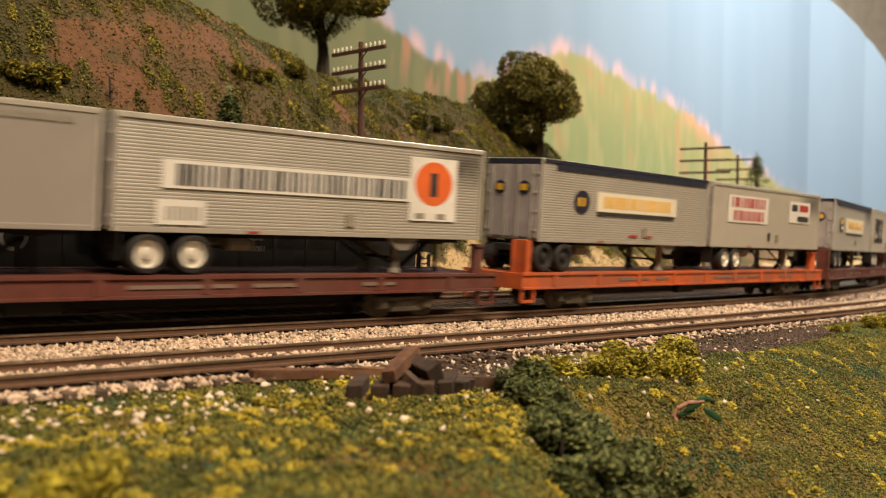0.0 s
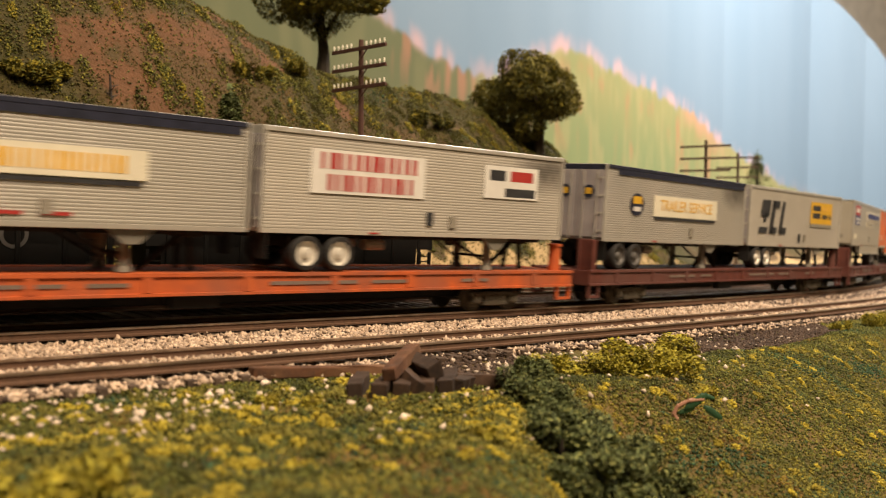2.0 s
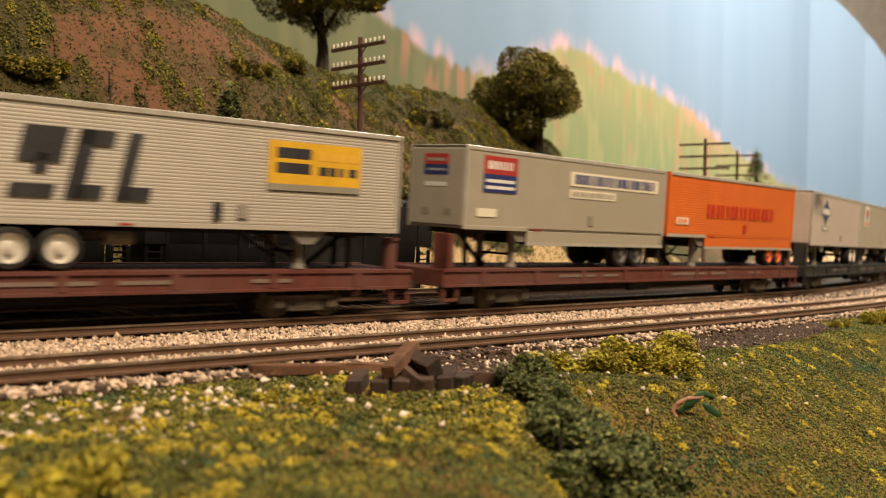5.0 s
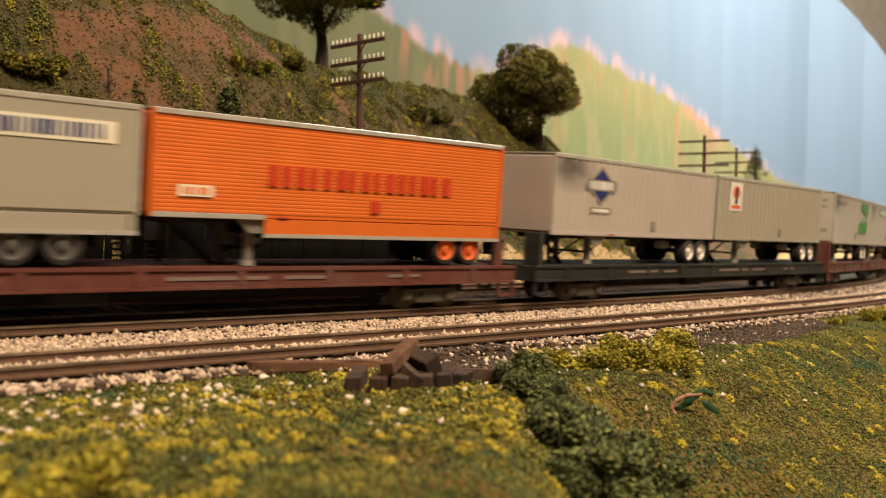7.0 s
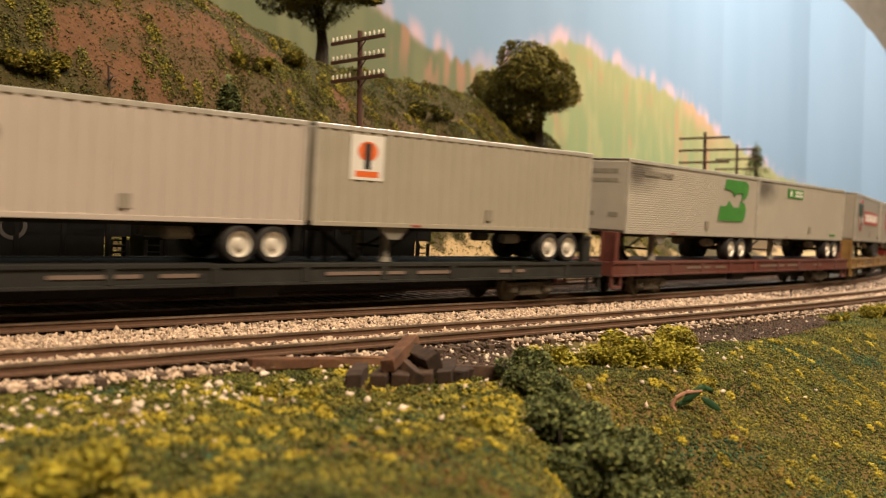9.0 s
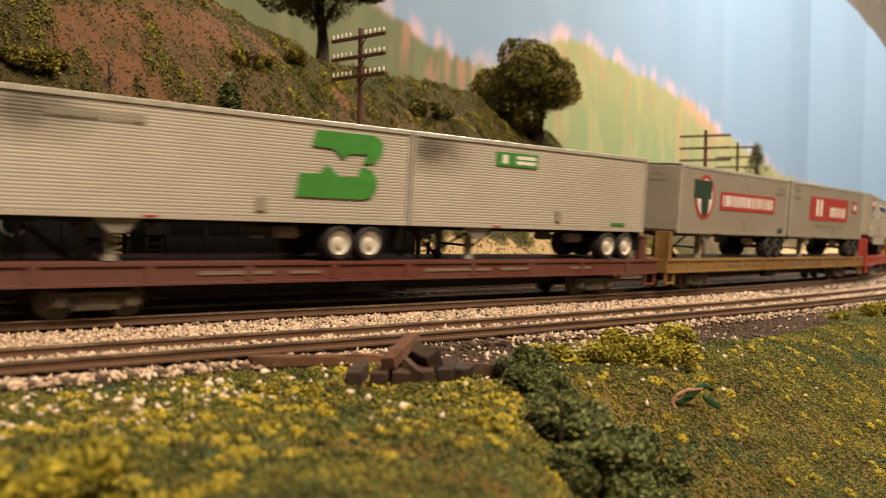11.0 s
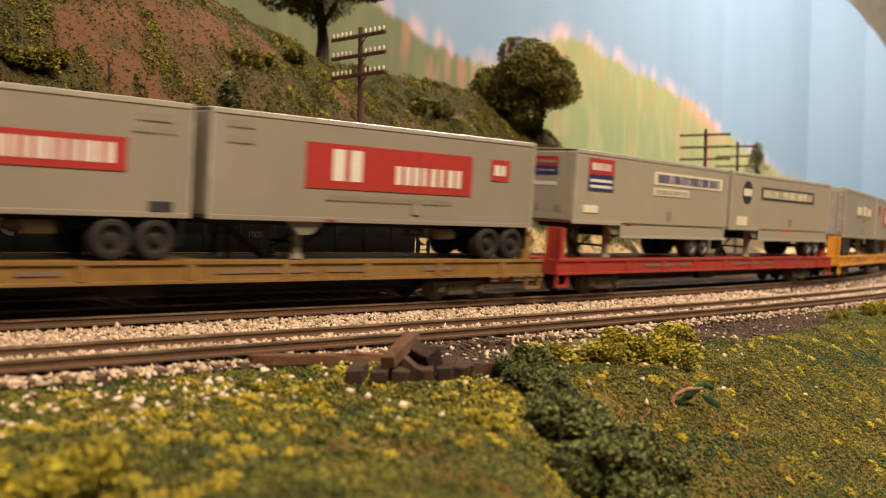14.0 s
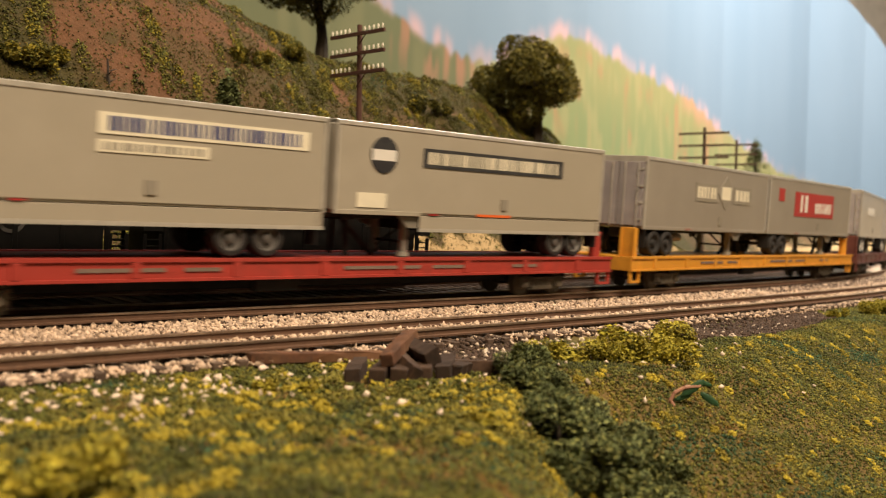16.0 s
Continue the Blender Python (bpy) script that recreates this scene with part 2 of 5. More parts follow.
def add_cyl(bm, p0, p1, r0, r1=None, seg=12, caps=True):
    a, b = Vector(p0), Vector(p1)
    d = b - a
    m = Matrix.Translation((a + b) / 2) @ d.to_track_quat("Z", "Y").to_matrix().to_4x4()
    bmesh.ops.create_cone(bm, cap_ends=caps, segments=seg, radius1=r0, radius2=r0 if r1 is None else r1, depth=d.length, matrix=m)
    return bm


def cyl(*a, **k):
    return add_cyl(bmesh.new(), *a, **k)


def ring(bm, y0, y1, profile, seg=20):
    """A lathed shape round the y axis: profile of (radius, y)."""
    rows = []
    for r, y in profile:
        rows.append([bm.verts.new((r * math.cos(a), y, r * math.sin(a))) for a in [2 * math.pi * i / seg for i in range(seg)]])
    for a, b in zip(rows, rows[1:]):
        for i in range(seg):
            bm.faces.new((a[i], a[(i + 1) % seg], b[(i + 1) % seg], b[i]))
    bmesh.ops.recalc_face_normals(bm, faces=bm.faces[:])
    return bm


# ---- the railway's line: s runs along it away from the camera's foot, off lies across it ----
S_GRID = np.arange(-700.0, 3300.0, 1.0)
CURVE = np.where(S_GRID < 0, .000131438, np.where(S_GRID < 950, .000131438 + 6.67e-7 * S_GRID, -1 / 750))
HEAD = np.cumsum(CURVE)
HEAD -= np.interp(0, S_GRID, HEAD)
LX, LY = np.cumsum(np.cos(HEAD)), np.cumsum(np.sin(HEAD))
LX -= np.interp(0, S_GRID, LX)
LY -= np.interp(0, S_GRID, LY) - 273.2
BANK = 0.036


def grade(s):
    s = np.clip(s, -300, 1000)
    return -.03055 * (s - 100) - 9.83e-6 * (s - 100) ** 2 / 2


def line(s, off=0.0, z=0.0):
    """World millimetres of a place beside the line."""
    h = np.interp(s, S_GRID, HEAD)
    x, y = np.interp(s, S_GRID, LX) - off * np.sin(h), np.interp(s, S_GRID, LY) + off * np.cos(h)
    return x, y + 0 * z, z + grade(s) + BANK * np.clip(off, -75, 62)


def on_line(s, off=0.0, z=0.0):
    """A pose on the line, x along it, leaning with its bank."""
    x, y, zz = line(s, off, z)
    h = float(np.interp(s, S_GRID, HEAD))
    slope = float(grade(s + 5) - grade(s - 5)) / 10
    return Matrix.Translation((x * MM, y * MM, zz * MM)) @ Euler((BANK, -slope, h), "XYZ").to_matrix().to_4x4()


def near_line(x, y):
    """s and off of world places (arrays)."""
    x, y = np.asarray(x, float), np.asarray(y, float)
    gs, gx, gy, gh = S_GRID[::8], LX[::8], LY[::8], HEAD[::8]
    s, off = np.empty(x.shape), np.empty(x.shape)
    for i in range(0, x.size, 20000):
        xx, yy = x.flat[i:i + 20000], y.flat[i:i + 20000]
        k = np.argmin((xx[:, None] - gx) ** 2 + (yy[:, None] - gy) ** 2, axis=1)
        dx, dy = xx - gx[k], yy - gy[k]
        s.flat[i:i + 20000] = gs[k] + dx * np.cos(gh[k]) + dy * np.sin(gh[k])
        off.flat[i:i + 20000] = -dx * np.sin(gh[k]) + dy * np.cos(gh[k])
    return s, off


def smooth(a, b, v):
    t = np.clip((v - a) / (b - a), 0, 1)
    return t * t * (3 - 2 * t)


def waves(x, y, size, seed):
    """Smooth noise from a few sine waves, about -1 to 1."""
    rng = np.random.RandomState(seed)
    v = 0
    for k in range(6):
        a, f, ph = rng.uniform(0, 6.28), (0.6 + 0.35 * k) * 6.28 / size, rng.uniform(0, 6.28)
        v = v + np.sin((x * np.cos(a) + y * np.sin(a)) * f + ph + 1.3 * np.sin(y * f * .5 + k)) / (1 + .5 * k)
    return v / 2.6


def bank_edge(s):
    """Where the near bank falls away, as an off, and how far it falls."""
    return np.interp(s, [-200, 60, 100, 110, 140, 171, 215, 260, 300, 400, 480, 700, 1000, 3000], [-900, -300, -163, -153, -127, -103, -114, -108, -100, -88, -90, -100, -140, -200])


def crest(s):
    return np.interp(s, [-400, 0, 160, 280, 350, 390, 440, 500, 545, 600, 660, 800, 1100, 1400, 3000], [190, 190, 176, 139, 119, 117, 119, 112, 103, 90, 62, 40, 34, 30, 30])


def ground_z(x, y):
    s, off = near_line(x, y)
    z = grade(s) + BANK * np.clip(off, -75, 62)
    v = np.full(s.shape, -4.6)
    v -= 1.6 * smooth(-66, -78, off) + 0.5 * smooth(60, 80, off)
    rough = smooth(-72, -100, off) + smooth(75, 110, off)
    v += rough * (1.4 * waves(x, y, 60, 3) + .7 * waves(x, y, 22, 5))
    # plateau falls a little towards the camera
    v -= .020 * np.clip(-off - 90, 0, 200)
    # the bank that drops away beyond the plateau
    e = bank_edge(s)
    d = np.clip(e - off, 0, None)
    v -= np.minimum(np.where(d < 15, d * d / 30 * .62, (d - 7.5) * .62), 120)
    # hill behind
    rise = np.clip((off - 88) / 112, 0, 1.5)
    cr = crest(s) - grade(s) - 62 * BANK
    hill = cr * (smooth(-.05, 1.05, rise) * .75 + np.clip(rise, 0, 1) * .25) - np.clip(off - 215, 0, 200) * .12
    v += np.where(off > 84, hill, 0) + smooth(95, 150, off) * (4 * waves(x, y, 150, 8) + 2.2 * waves(x, y, 50, 9))
    return z + v


# bare reddish soil on the hillside: centre and half sizes
EARTH = [(172, 431, 17, 6), (195, 438, 17, 7), (225, 446, 20, 7), (255, 455, 20, 8), (282, 462, 15, 8), (188, 425, 12, 6), (204, 423, 11, 6), (256, 474, 18, 8), (332, 455, 10, 5), (420, 468, 14, 6)]


def earth(x, y):
    v = np.full(np.shape(x), -2.0)
    for cx, cy, rx, ry in EARTH:
        v = np.maximum(v, 1 - ((x - cx) / rx) ** 2 - ((y - cy) / ry) ** 2)
    return np.clip(.22 + .8 * v + .5 * waves(x, y, 22, 51) + .45 * waves(x, y, 9, 52), 0, 1)


def sand(s, off):
    """The pale foot of the hill behind the rear track."""
    return smooth(270, 310, s) * smooth(66, 74, off) * smooth(122, 108, off + 5 * np.sin(s * .09) + 3 * np.sin(s * .23))


def height_sheet(name, xs, ys, mats, pick):
    gx, gy = np.meshgrid(xs, ys)
    gz = ground_z(gx, gy)
    nx, ny = len(xs), len(ys)
    co = np.stack([gx, gy, gz], -1).reshape(-1, 3) * MM
    i = np.arange((ny - 1) * nx).reshape(ny - 1, nx)[:, :-1].ravel()
    f = np.stack([i, i + 1, i + 1 + nx, i + nx], -1)
    me = bpy.data.meshes.new(name)
    me.vertices.add(len(co))
    me.vertices.foreach_set("co", co.ravel())
    me.loops.add(f.size)
    me.loops.foreach_set("vertex_index", f.ravel())
    me.polygons.add(len(f))
    me.polygons.foreach_set("loop_start", np.arange(len(f)) * 4)
    for k in mats:
        me.materials.append(M[k])
    mid = co[f].mean(1) / MM
    me.polygons.foreach_set("material_index", pick(mid[:, 0], mid[:, 1]).astype(np.int32))
    me.polygons.foreach_set("use_smooth", np.ones(len(f), bool))
    me.update(calc_edges=True)
    me.attributes.new("earth", "FLOAT", "POINT").data.foreach_set("value", earth(gx, gy).ravel())
    me.attributes.new("sand", "FLOAT", "POINT").data.foreach_set("value", sand(*near_line(gx, gy)).ravel())
    return new(name, me)


def pick_ground(x, y):
    s, off = near_line(x, y)
    # bed beyond the train's far side takes the colour darkened for shade
    return np.where((off > -70 + 3 * waves(x, y, 30, 2)) & (off < 14), 1, np.where(off > 70, 2, np.where(off > 0, 3, 0)))


def spread(a, b, fine0, fine1, fine, coarse):
    return np.concatenate([np.arange(a, fine0, coarse), np.arange(fine0, fine1, fine), np.arange(fine1, b + coarse, coarse)])


ground = height_sheet("ground", spread(-700, 2200, -60, 760, 4, 22), spread(-1000, 1150, 60, 560, 4, 22), ["ground", "bed", "hill", "shade_bed"], pick_ground)
tagged(ground, "scenic ground of green and rusty foam with a pale ballast bed", "ground", kind="structure")

# ---- painted backdrop and the room that closes the place ----
BACK = [(-700, 590), (300, 640), (900, 760), (1400, 900), (1750, 940), (1900, 905), (2000, 850), (2075, 750), (2120, 650), (2145, 480), (2150, 300), (2150, -1000)]


def back_at(a, inset=0.0):
    """The place at length a along the backdrop, measured from its corner at (-500, 600)."""
    pts = np.array(BACK, float)
    seg = np.hypot(*np.diff(pts, axis=0).T)
    cum = np.concatenate([[0], np.cumsum(seg)]) - 200.25
    x, y = np.interp(a, cum, pts[:, 0]), np.interp(a, cum, pts[:, 1])
    x2, y2 = np.interp(a + 5, cum, pts[:, 0]), np.interp(a + 5, cum, pts[:, 1])
    n = math.hypot(x2 - x, y2 - y)
    return x + (y2 - y) / n * inset, y - (x2 - x) / n * inset


def back_strip(name, a0, a1, low, high, inset, thick, step=12.0):
    """An upright sheet along the backdrop between two heights."""
    bm = bmesh.new()
    n = max(2, int((a1 - a0) / step))
    rows = []
    for i in range(n + 1):
        a = a0 + (a1 - a0) * i / n
        (x, y), (xb, yb) = back_at(a, inset), back_at(a, inset - thick)
        rows.append([bm.verts.new(p) for p in ((x, y, low(a)), (x, y, max(low(a) + .5, high(a))), (xb, yb, max(low(a) + .5, high(a))), (xb, yb, low(a)))])
    for p, q in zip(rows, rows[1:]):
        for i in range(4):
            bm.faces.new((p[i], q[i], q[(i + 1) % 4], p[(i + 1) % 4]))
    bm.faces.new(rows[0])
    bm.faces.new(rows[-1][::-1])
    bmesh.ops.recalc_face_normals(bm, faces=bm.faces[:])
    return bm


def sky_top(a):
    return float(np.interp(a, [0, 2200, 2300, 2370, 2417, 2456, 2487, 2530, 3600], [640, 505, 458, 424, 397, 366, 330, 288, 270]))


backdrop = part("backdrop", back_strip("backdrop", -150, 3900, lambda a: -130, sky_top, 0, 12), "sky")
for p in backdrop.data.polygons:
    p.use_smooth = False
tagged(backdrop, "pale blue painted sky backdrop curving round the layout", "backdrop", kind="structure")
# crest of the painted hills: length along the backdrop and height
HILLS = [(500, 270), (899, 248), (1000, 215), (1042, 203), (1062, 195), (1087, 183), (1138, 176), (1169, 169), (1190, 166), (1230, 172), (1282, 193), (1336, 210), (1371, 217), (1428, 213),
         (1518, 202), (1597, 198), (1699, 187), (1783, 183), (1862, 160), (1977, 134), (2135, 92), (2285, 72), (2482, 36), (2700, 16), (4000, 0)]


def streaks(a, z, size, seed):
    """Soft upright brush strokes, about 0 to 1."""
    rng = np.random.RandomState(seed)
    v = 0
    for k in range(7):
        f = (.55 + .4 * k) * 6.28 / size
        v = v + np.sin(a * f + rng.uniform(0, 6.28) + 1.3 * np.sin(z * rng.uniform(.02, .07) + k + a * .03) + 2.1 * np.sin(a * f * .27 + k) + .9 * np.sin(a * f * .093)) / (1 + .3 * k)
    return np.clip(.5 + v / 4.4, 0, 1)


def blend(c, d, f):
    return c + (np.array(d, float) - c) * np.clip(f, 0, 1)[..., None]


def painting(a, z):
    """Pigment of the painted backdrop at length a and height z: sky, pink haze, tree-covered hills."""
    top = np.interp(a, [h[0] for h in HILLS], [h[1] for h in HILLS])
    top = top + 8 * (streaks(a, 0 * z, 60, 3) - .5) + 4 * np.abs(np.sin(a * .10 + np.sin(a * .043) * 2)) - 2
    d = top - z                                                     # depth below the treetops
    c = np.zeros(a.shape + (3,)) + np.array((.225, .375, .51))
    c = blend(c, (.30, .46, .60), .3 * smooth(60, 260, z) * streaks(a, 0 * z, 420, 5))
    c = c * (.99 + .02 * streaks(a, z, 90, 6))[..., None]
    hz = np.clip(streaks(a, 0 * z, 70, 8) * 1.5 - .25, 0, 1)         # the haze comes and goes along the crest
    c = blend(c, (.66, .50, .53), .9 * smooth(-20, -2, d) * hz * smooth(1010, 1080, a) * smooth(2350, 2000, a))
    g = np.zeros(c.shape) + np.array((.33, .37, .16))
    g = blend(g, (.23, .34, .155), smooth(15, 110, d) * .85)
    g = blend(g, (.27, .36, .16), smooth(.45, .9, streaks(a, z, 60, 11)) * .5)
    g = blend(g, (.47, .46, .22), smooth(.45, .9, streaks(a, z, 50, 12)) * .4)
    g = blend(g, (.46, .29, .15), smooth(.52, .8, streaks(a, z, 46, 13)) * smooth(.3, .65, streaks(a, z, 170, 14)) * smooth(4, 30, d) * smooth(140, 60, d) * .85)
    g = blend(g, (.60, .38, .24), smooth(1720, 1770, a) * smooth(2000, 1840, a) * smooth(34, 4, d) * .8)
    near = np.zeros(c.shape) + np.array((.15, .19, .095))
    near = blend(near, (.20, .23, .115), smooth(.4, .9, streaks(a, z, 80, 15)) * .7)
    near = blend(near, (.36, .23, .14), smooth(.5, .8, streaks(a, z, 40, 16)) * smooth(1030, 1090, a) * smooth(60, 10, d))
    g = g + (near - g) * smooth(1225, 1165, a)[..., None]
    g = blend(g, (.66, .52, .50), smooth(9, 0, d) * hz * .55)
    c = c + (g - c) * smooth(-1.5, 4.5, d)[..., None]
    return c * np.array((.79, .69, .70))


def painted_sheet():
    cols = np.concatenate([np.arange(-150, 840, 30), np.arange(840, 2520, 3), np.arange(2520, 3900, 30)]).astype(float)
    rows = np.concatenate([np.linspace(0, .72, 96), np.linspace(.72, 1, 14)[1:]])
    A, V = np.meshgrid(cols, rows)
    base = np.interp(A, [h[0] for h in HILLS], [h[1] for h in HILLS]) + 30
    top = np.array([sky_top(a) for a in cols])[None] + 0 * A
    Z = np.where(V <= .72, -60 + (base + 60) * V / .72, base + (top - base) * (V - .72) / .28)
    XY = np.array([back_at(a, 2.0) for a in cols])
    co = np.stack([XY[None, :, 0] + 0 * A, XY[None, :, 1] + 0 * A, Z], -1).reshape(-1, 3) * MM
    nx = len(cols)
    i = np.arange((len(rows) - 1) * nx).reshape(-1, nx)[:, :-1].ravel()
    f = np.stack([i, i + 1, i + 1 + nx, i + nx], -1)
    me = bpy.data.meshes.new("painted_hills")
    me.vertices.add(len(co))
    me.vertices.foreach_set("co", co.ravel())
    me.loops.add(f.size)
    me.loops.foreach_set("vertex_index", f.ravel())
    me.polygons.add(len(f))
    me.polygons.foreach_set("loop_start", np.arange(len(f)) * 4)
    me.polygons.foreach_set("use_smooth", np.ones(len(f), bool))
    me.update(calc_edges=True)
    rgb = painting(A, Z).reshape(-1, 3)
    me.color_attributes.new("pigment", "FLOAT_COLOR", "POINT").data.foreach_set("color", np.concatenate([rgb, np.ones((len(rgb), 1))], 1).ravel())
    me.materials.append(M["painting"])
    ob = new("painted_hills", me)
    ob.parent = backdrop
    return tagged(ob, "soft green painted hills with pink haze below a painted sky")


painted_sheet()
room = {"wall_north": (-1900, 3300, 1400, 1450, -1100, 1650), "wall_south": (-1900, 3300, -2250, -2200, -1100, 1650),
        "wall_west": (-1950, -1900, -2250, 1450, -1100, 1650), "wall_east": (3300, 3350, -2250, 1450, -1100, 1650)}
for nm, b in room.items():
    tagged(part(nm, box(*b), "wall"), "plain off-white painted room wall", "wall", kind="structure")
tagged(part("ceiling", box(-1950, 3350, -2250, 1450, 1650, 1700), "wall"), "plain off-white room ceiling", "ceiling", kind="structure")
tagged(part("floor", box(-1950, 3350, -2250, 1450, -1150, -1100), "floor"), "dark carpeted floor of the train room", "floor", kind="structure")


# ---- scattered stuff ----
def scatter(name, x, y, z, r, mats, index, label, category, squash=.8, parent=None, seed=1, shape="stone", jitter=.35, kind="stuff"):
    """Many small pieces in one mesh: stones (octahedra with shaken corners), crumbs (skewed tetrahedra) or bent leaf flakes."""
    rng = np.random.RandomState(seed)
    if shape == "crumb":
        V = np.array([(1, 1, 1), (1, -1, -1), (-1, 1, -1), (-1, -1, 1)]) * .75
        F = np.array([(0, 1, 2), (0, 3, 1), (0, 2, 3), (1, 3, 2)])
    elif shape == "flake":
        V = np.array([(-1, 0, .25), (0, -.75, -.1), (1, 0, .25), (0, .75, -.1)])
        F = np.array([(0, 1, 2), (0, 2, 3)])
    else:
        V = np.array([(1, 0, 0), (0, 1, 0), (-1, 0, 0), (0, -1, 0), (0, 0, 1), (0, 0, -1)], float)
        F = np.array([(0, 1, 4), (1, 2, 4), (2, 3, 4), (3, 0, 4), (1, 0, 5), (2, 1, 5), (3, 2, 5), (0, 3, 5)])
    n, nv = len(x), len(V)
    a = rng.uniform(0, 6.28, n)
    c, s = np.cos(a)[:, None], np.sin(a)[:, None]
    v = V[None] * (1 + rng.uniform(-jitter, jitter, (n, nv, 1))) + rng.uniform(-jitter, jitter, (n, nv, 3)) * .5
    v = v * np.asarray(r)[:, None, None] * rng.uniform(.5, 1.5, (n, 1, 3))
    tip = rng.uniform(-.7, .7, (n, 1)) if shape == "stone" else rng.uniform(-3.1, 3.1, (n, 1))
    v = np.stack([v[..., 0], v[..., 1] * np.cos(tip) - v[..., 2] * np.sin(tip), v[..., 1] * np.sin(tip) + v[..., 2] * np.cos(tip)], -1)
    vx, vy, vz = v[..., 0] * c - v[..., 1] * s, v[..., 0] * s + v[..., 1] * c, v[..., 2] * squash
    co = np.stack([vx + np.asarray(x)[:, None], vy + np.asarray(y)[:, None], vz + np.asarray(z)[:, None]], -1).reshape(-1, 3) * MM
    f = (F[None] + (np.arange(n) * nv)[:, None, None]).reshape(-1, 3)
    me = bpy.data.meshes.new(name)
    me.vertices.add(len(co))
    me.vertices.foreach_set("co", co.ravel())
    me.loops.add(f.size)
    me.loops.foreach_set("vertex_index", f.ravel())
    me.polygons.add(len(f))
    me.polygons.foreach_set("loop_start", np.arange(len(f)) * 3)
    for k in mats:
        me.materials.append(M[k])
    me.polygons.foreach_set("material_index", np.repeat(np.asarray(index, np.int32), len(F)))
    me.update(calc_edges=True)
    ob = new(name, me)
    ob.parent = parent
    return tagged(ob, label, category, kind=kind)


def beside(n, s0, s1, o0, o1, seed, power=1.0):
    rng = np.random.RandomState(seed)
    s = s0 + (s1 - s0) * rng.rand(n) ** power
    o = rng.uniform(o0, o1, n)
    x, y, _ = line(s, o)
    return s, o, x, y, rng


# ballast between and beside the tracks
s, o, x, y, rng = beside(64000, 50, 860, -71, 14, 11, 1.5)
keep = (np.abs(np.abs(o) - 8.25) > 1.3) & (np.abs(np.abs(o + 56) - 8.25) > 1.3) & ~((np.abs(o) < 8) & (rng.rand(len(o)) < .6))
s, o, x, y = s[keep], o[keep], x[keep], y[keep]
dark = (((s > 165) & (s < 205 + 10 * rng.rand(len(s))) & (o < -66)) | ((s > 480) & (s < 800) & (o > -30) & (o < -4) & (rng.rand(len(s)) < .6))) | (rng.rand(len(s)) < .06)
scatter("ballast", x, y, ground_z(x, y) + rng.uniform(.0, .6, len(x)) + np.where(np.abs(o + 56) < 7.2, 1.9, np.where(np.abs(o + 56) < 15, .7, np.where(o < -12, 1.3, 0))), rng.uniform(.38, 1.0, len(x)) * rng.uniform(.8, 1.25, len(x)), ["ballast", "dark_stone"],
        dark.astype(int), "loose pale tan ballast stones along the tracks", "ballast", squash=.7, seed=2, jitter=.5)
# cinders at the edge of the near track
s, o, x, y, rng = beside(9000, 160, 420, -95, -64, 12, 1.3)
keep = (o < -66 - 5 * waves(x, y, 25, 4)) & (o > bank_edge(s) + 2) & (((s > 165) & (s < 215)) | (s > 262))
s, o, x, y = s[keep], o[keep], x[keep], y[keep]
scatter("cinders", x, y, ground_z(x, y) + .2, rng.uniform(.45, .95, len(x)), ["dark_stone", "fleck"], (rng.rand(len(x)) < .02).astype(int), "dark brown cinders beside the near track", "cinders", seed=3)
# grass and foam in front: a fine felt with tufts set on it
def tufts(x, y, r0, r1, n, seed):
    """Places of small lumps heaped into tufts round the given centres: x, y, height over the ground, and each lump's tuft."""
    rng = np.random.RandomState(seed)
    k = np.repeat(np.arange(len(x)), n)
    R = np.repeat(rng.uniform(r0, r1, len(x)), n)
    a, q = rng.uniform(0, 6.28, len(k)), rng.rand(len(k)) ** .5
    lean = np.repeat(rng.uniform(.6, 1.4, len(x)), n)
    return x[k] + R * q * np.cos(a) * lean, y[k] + R * q * np.sin(a), R * .55 * np.sqrt(1 - q * q) * rng.rand(len(k)), k


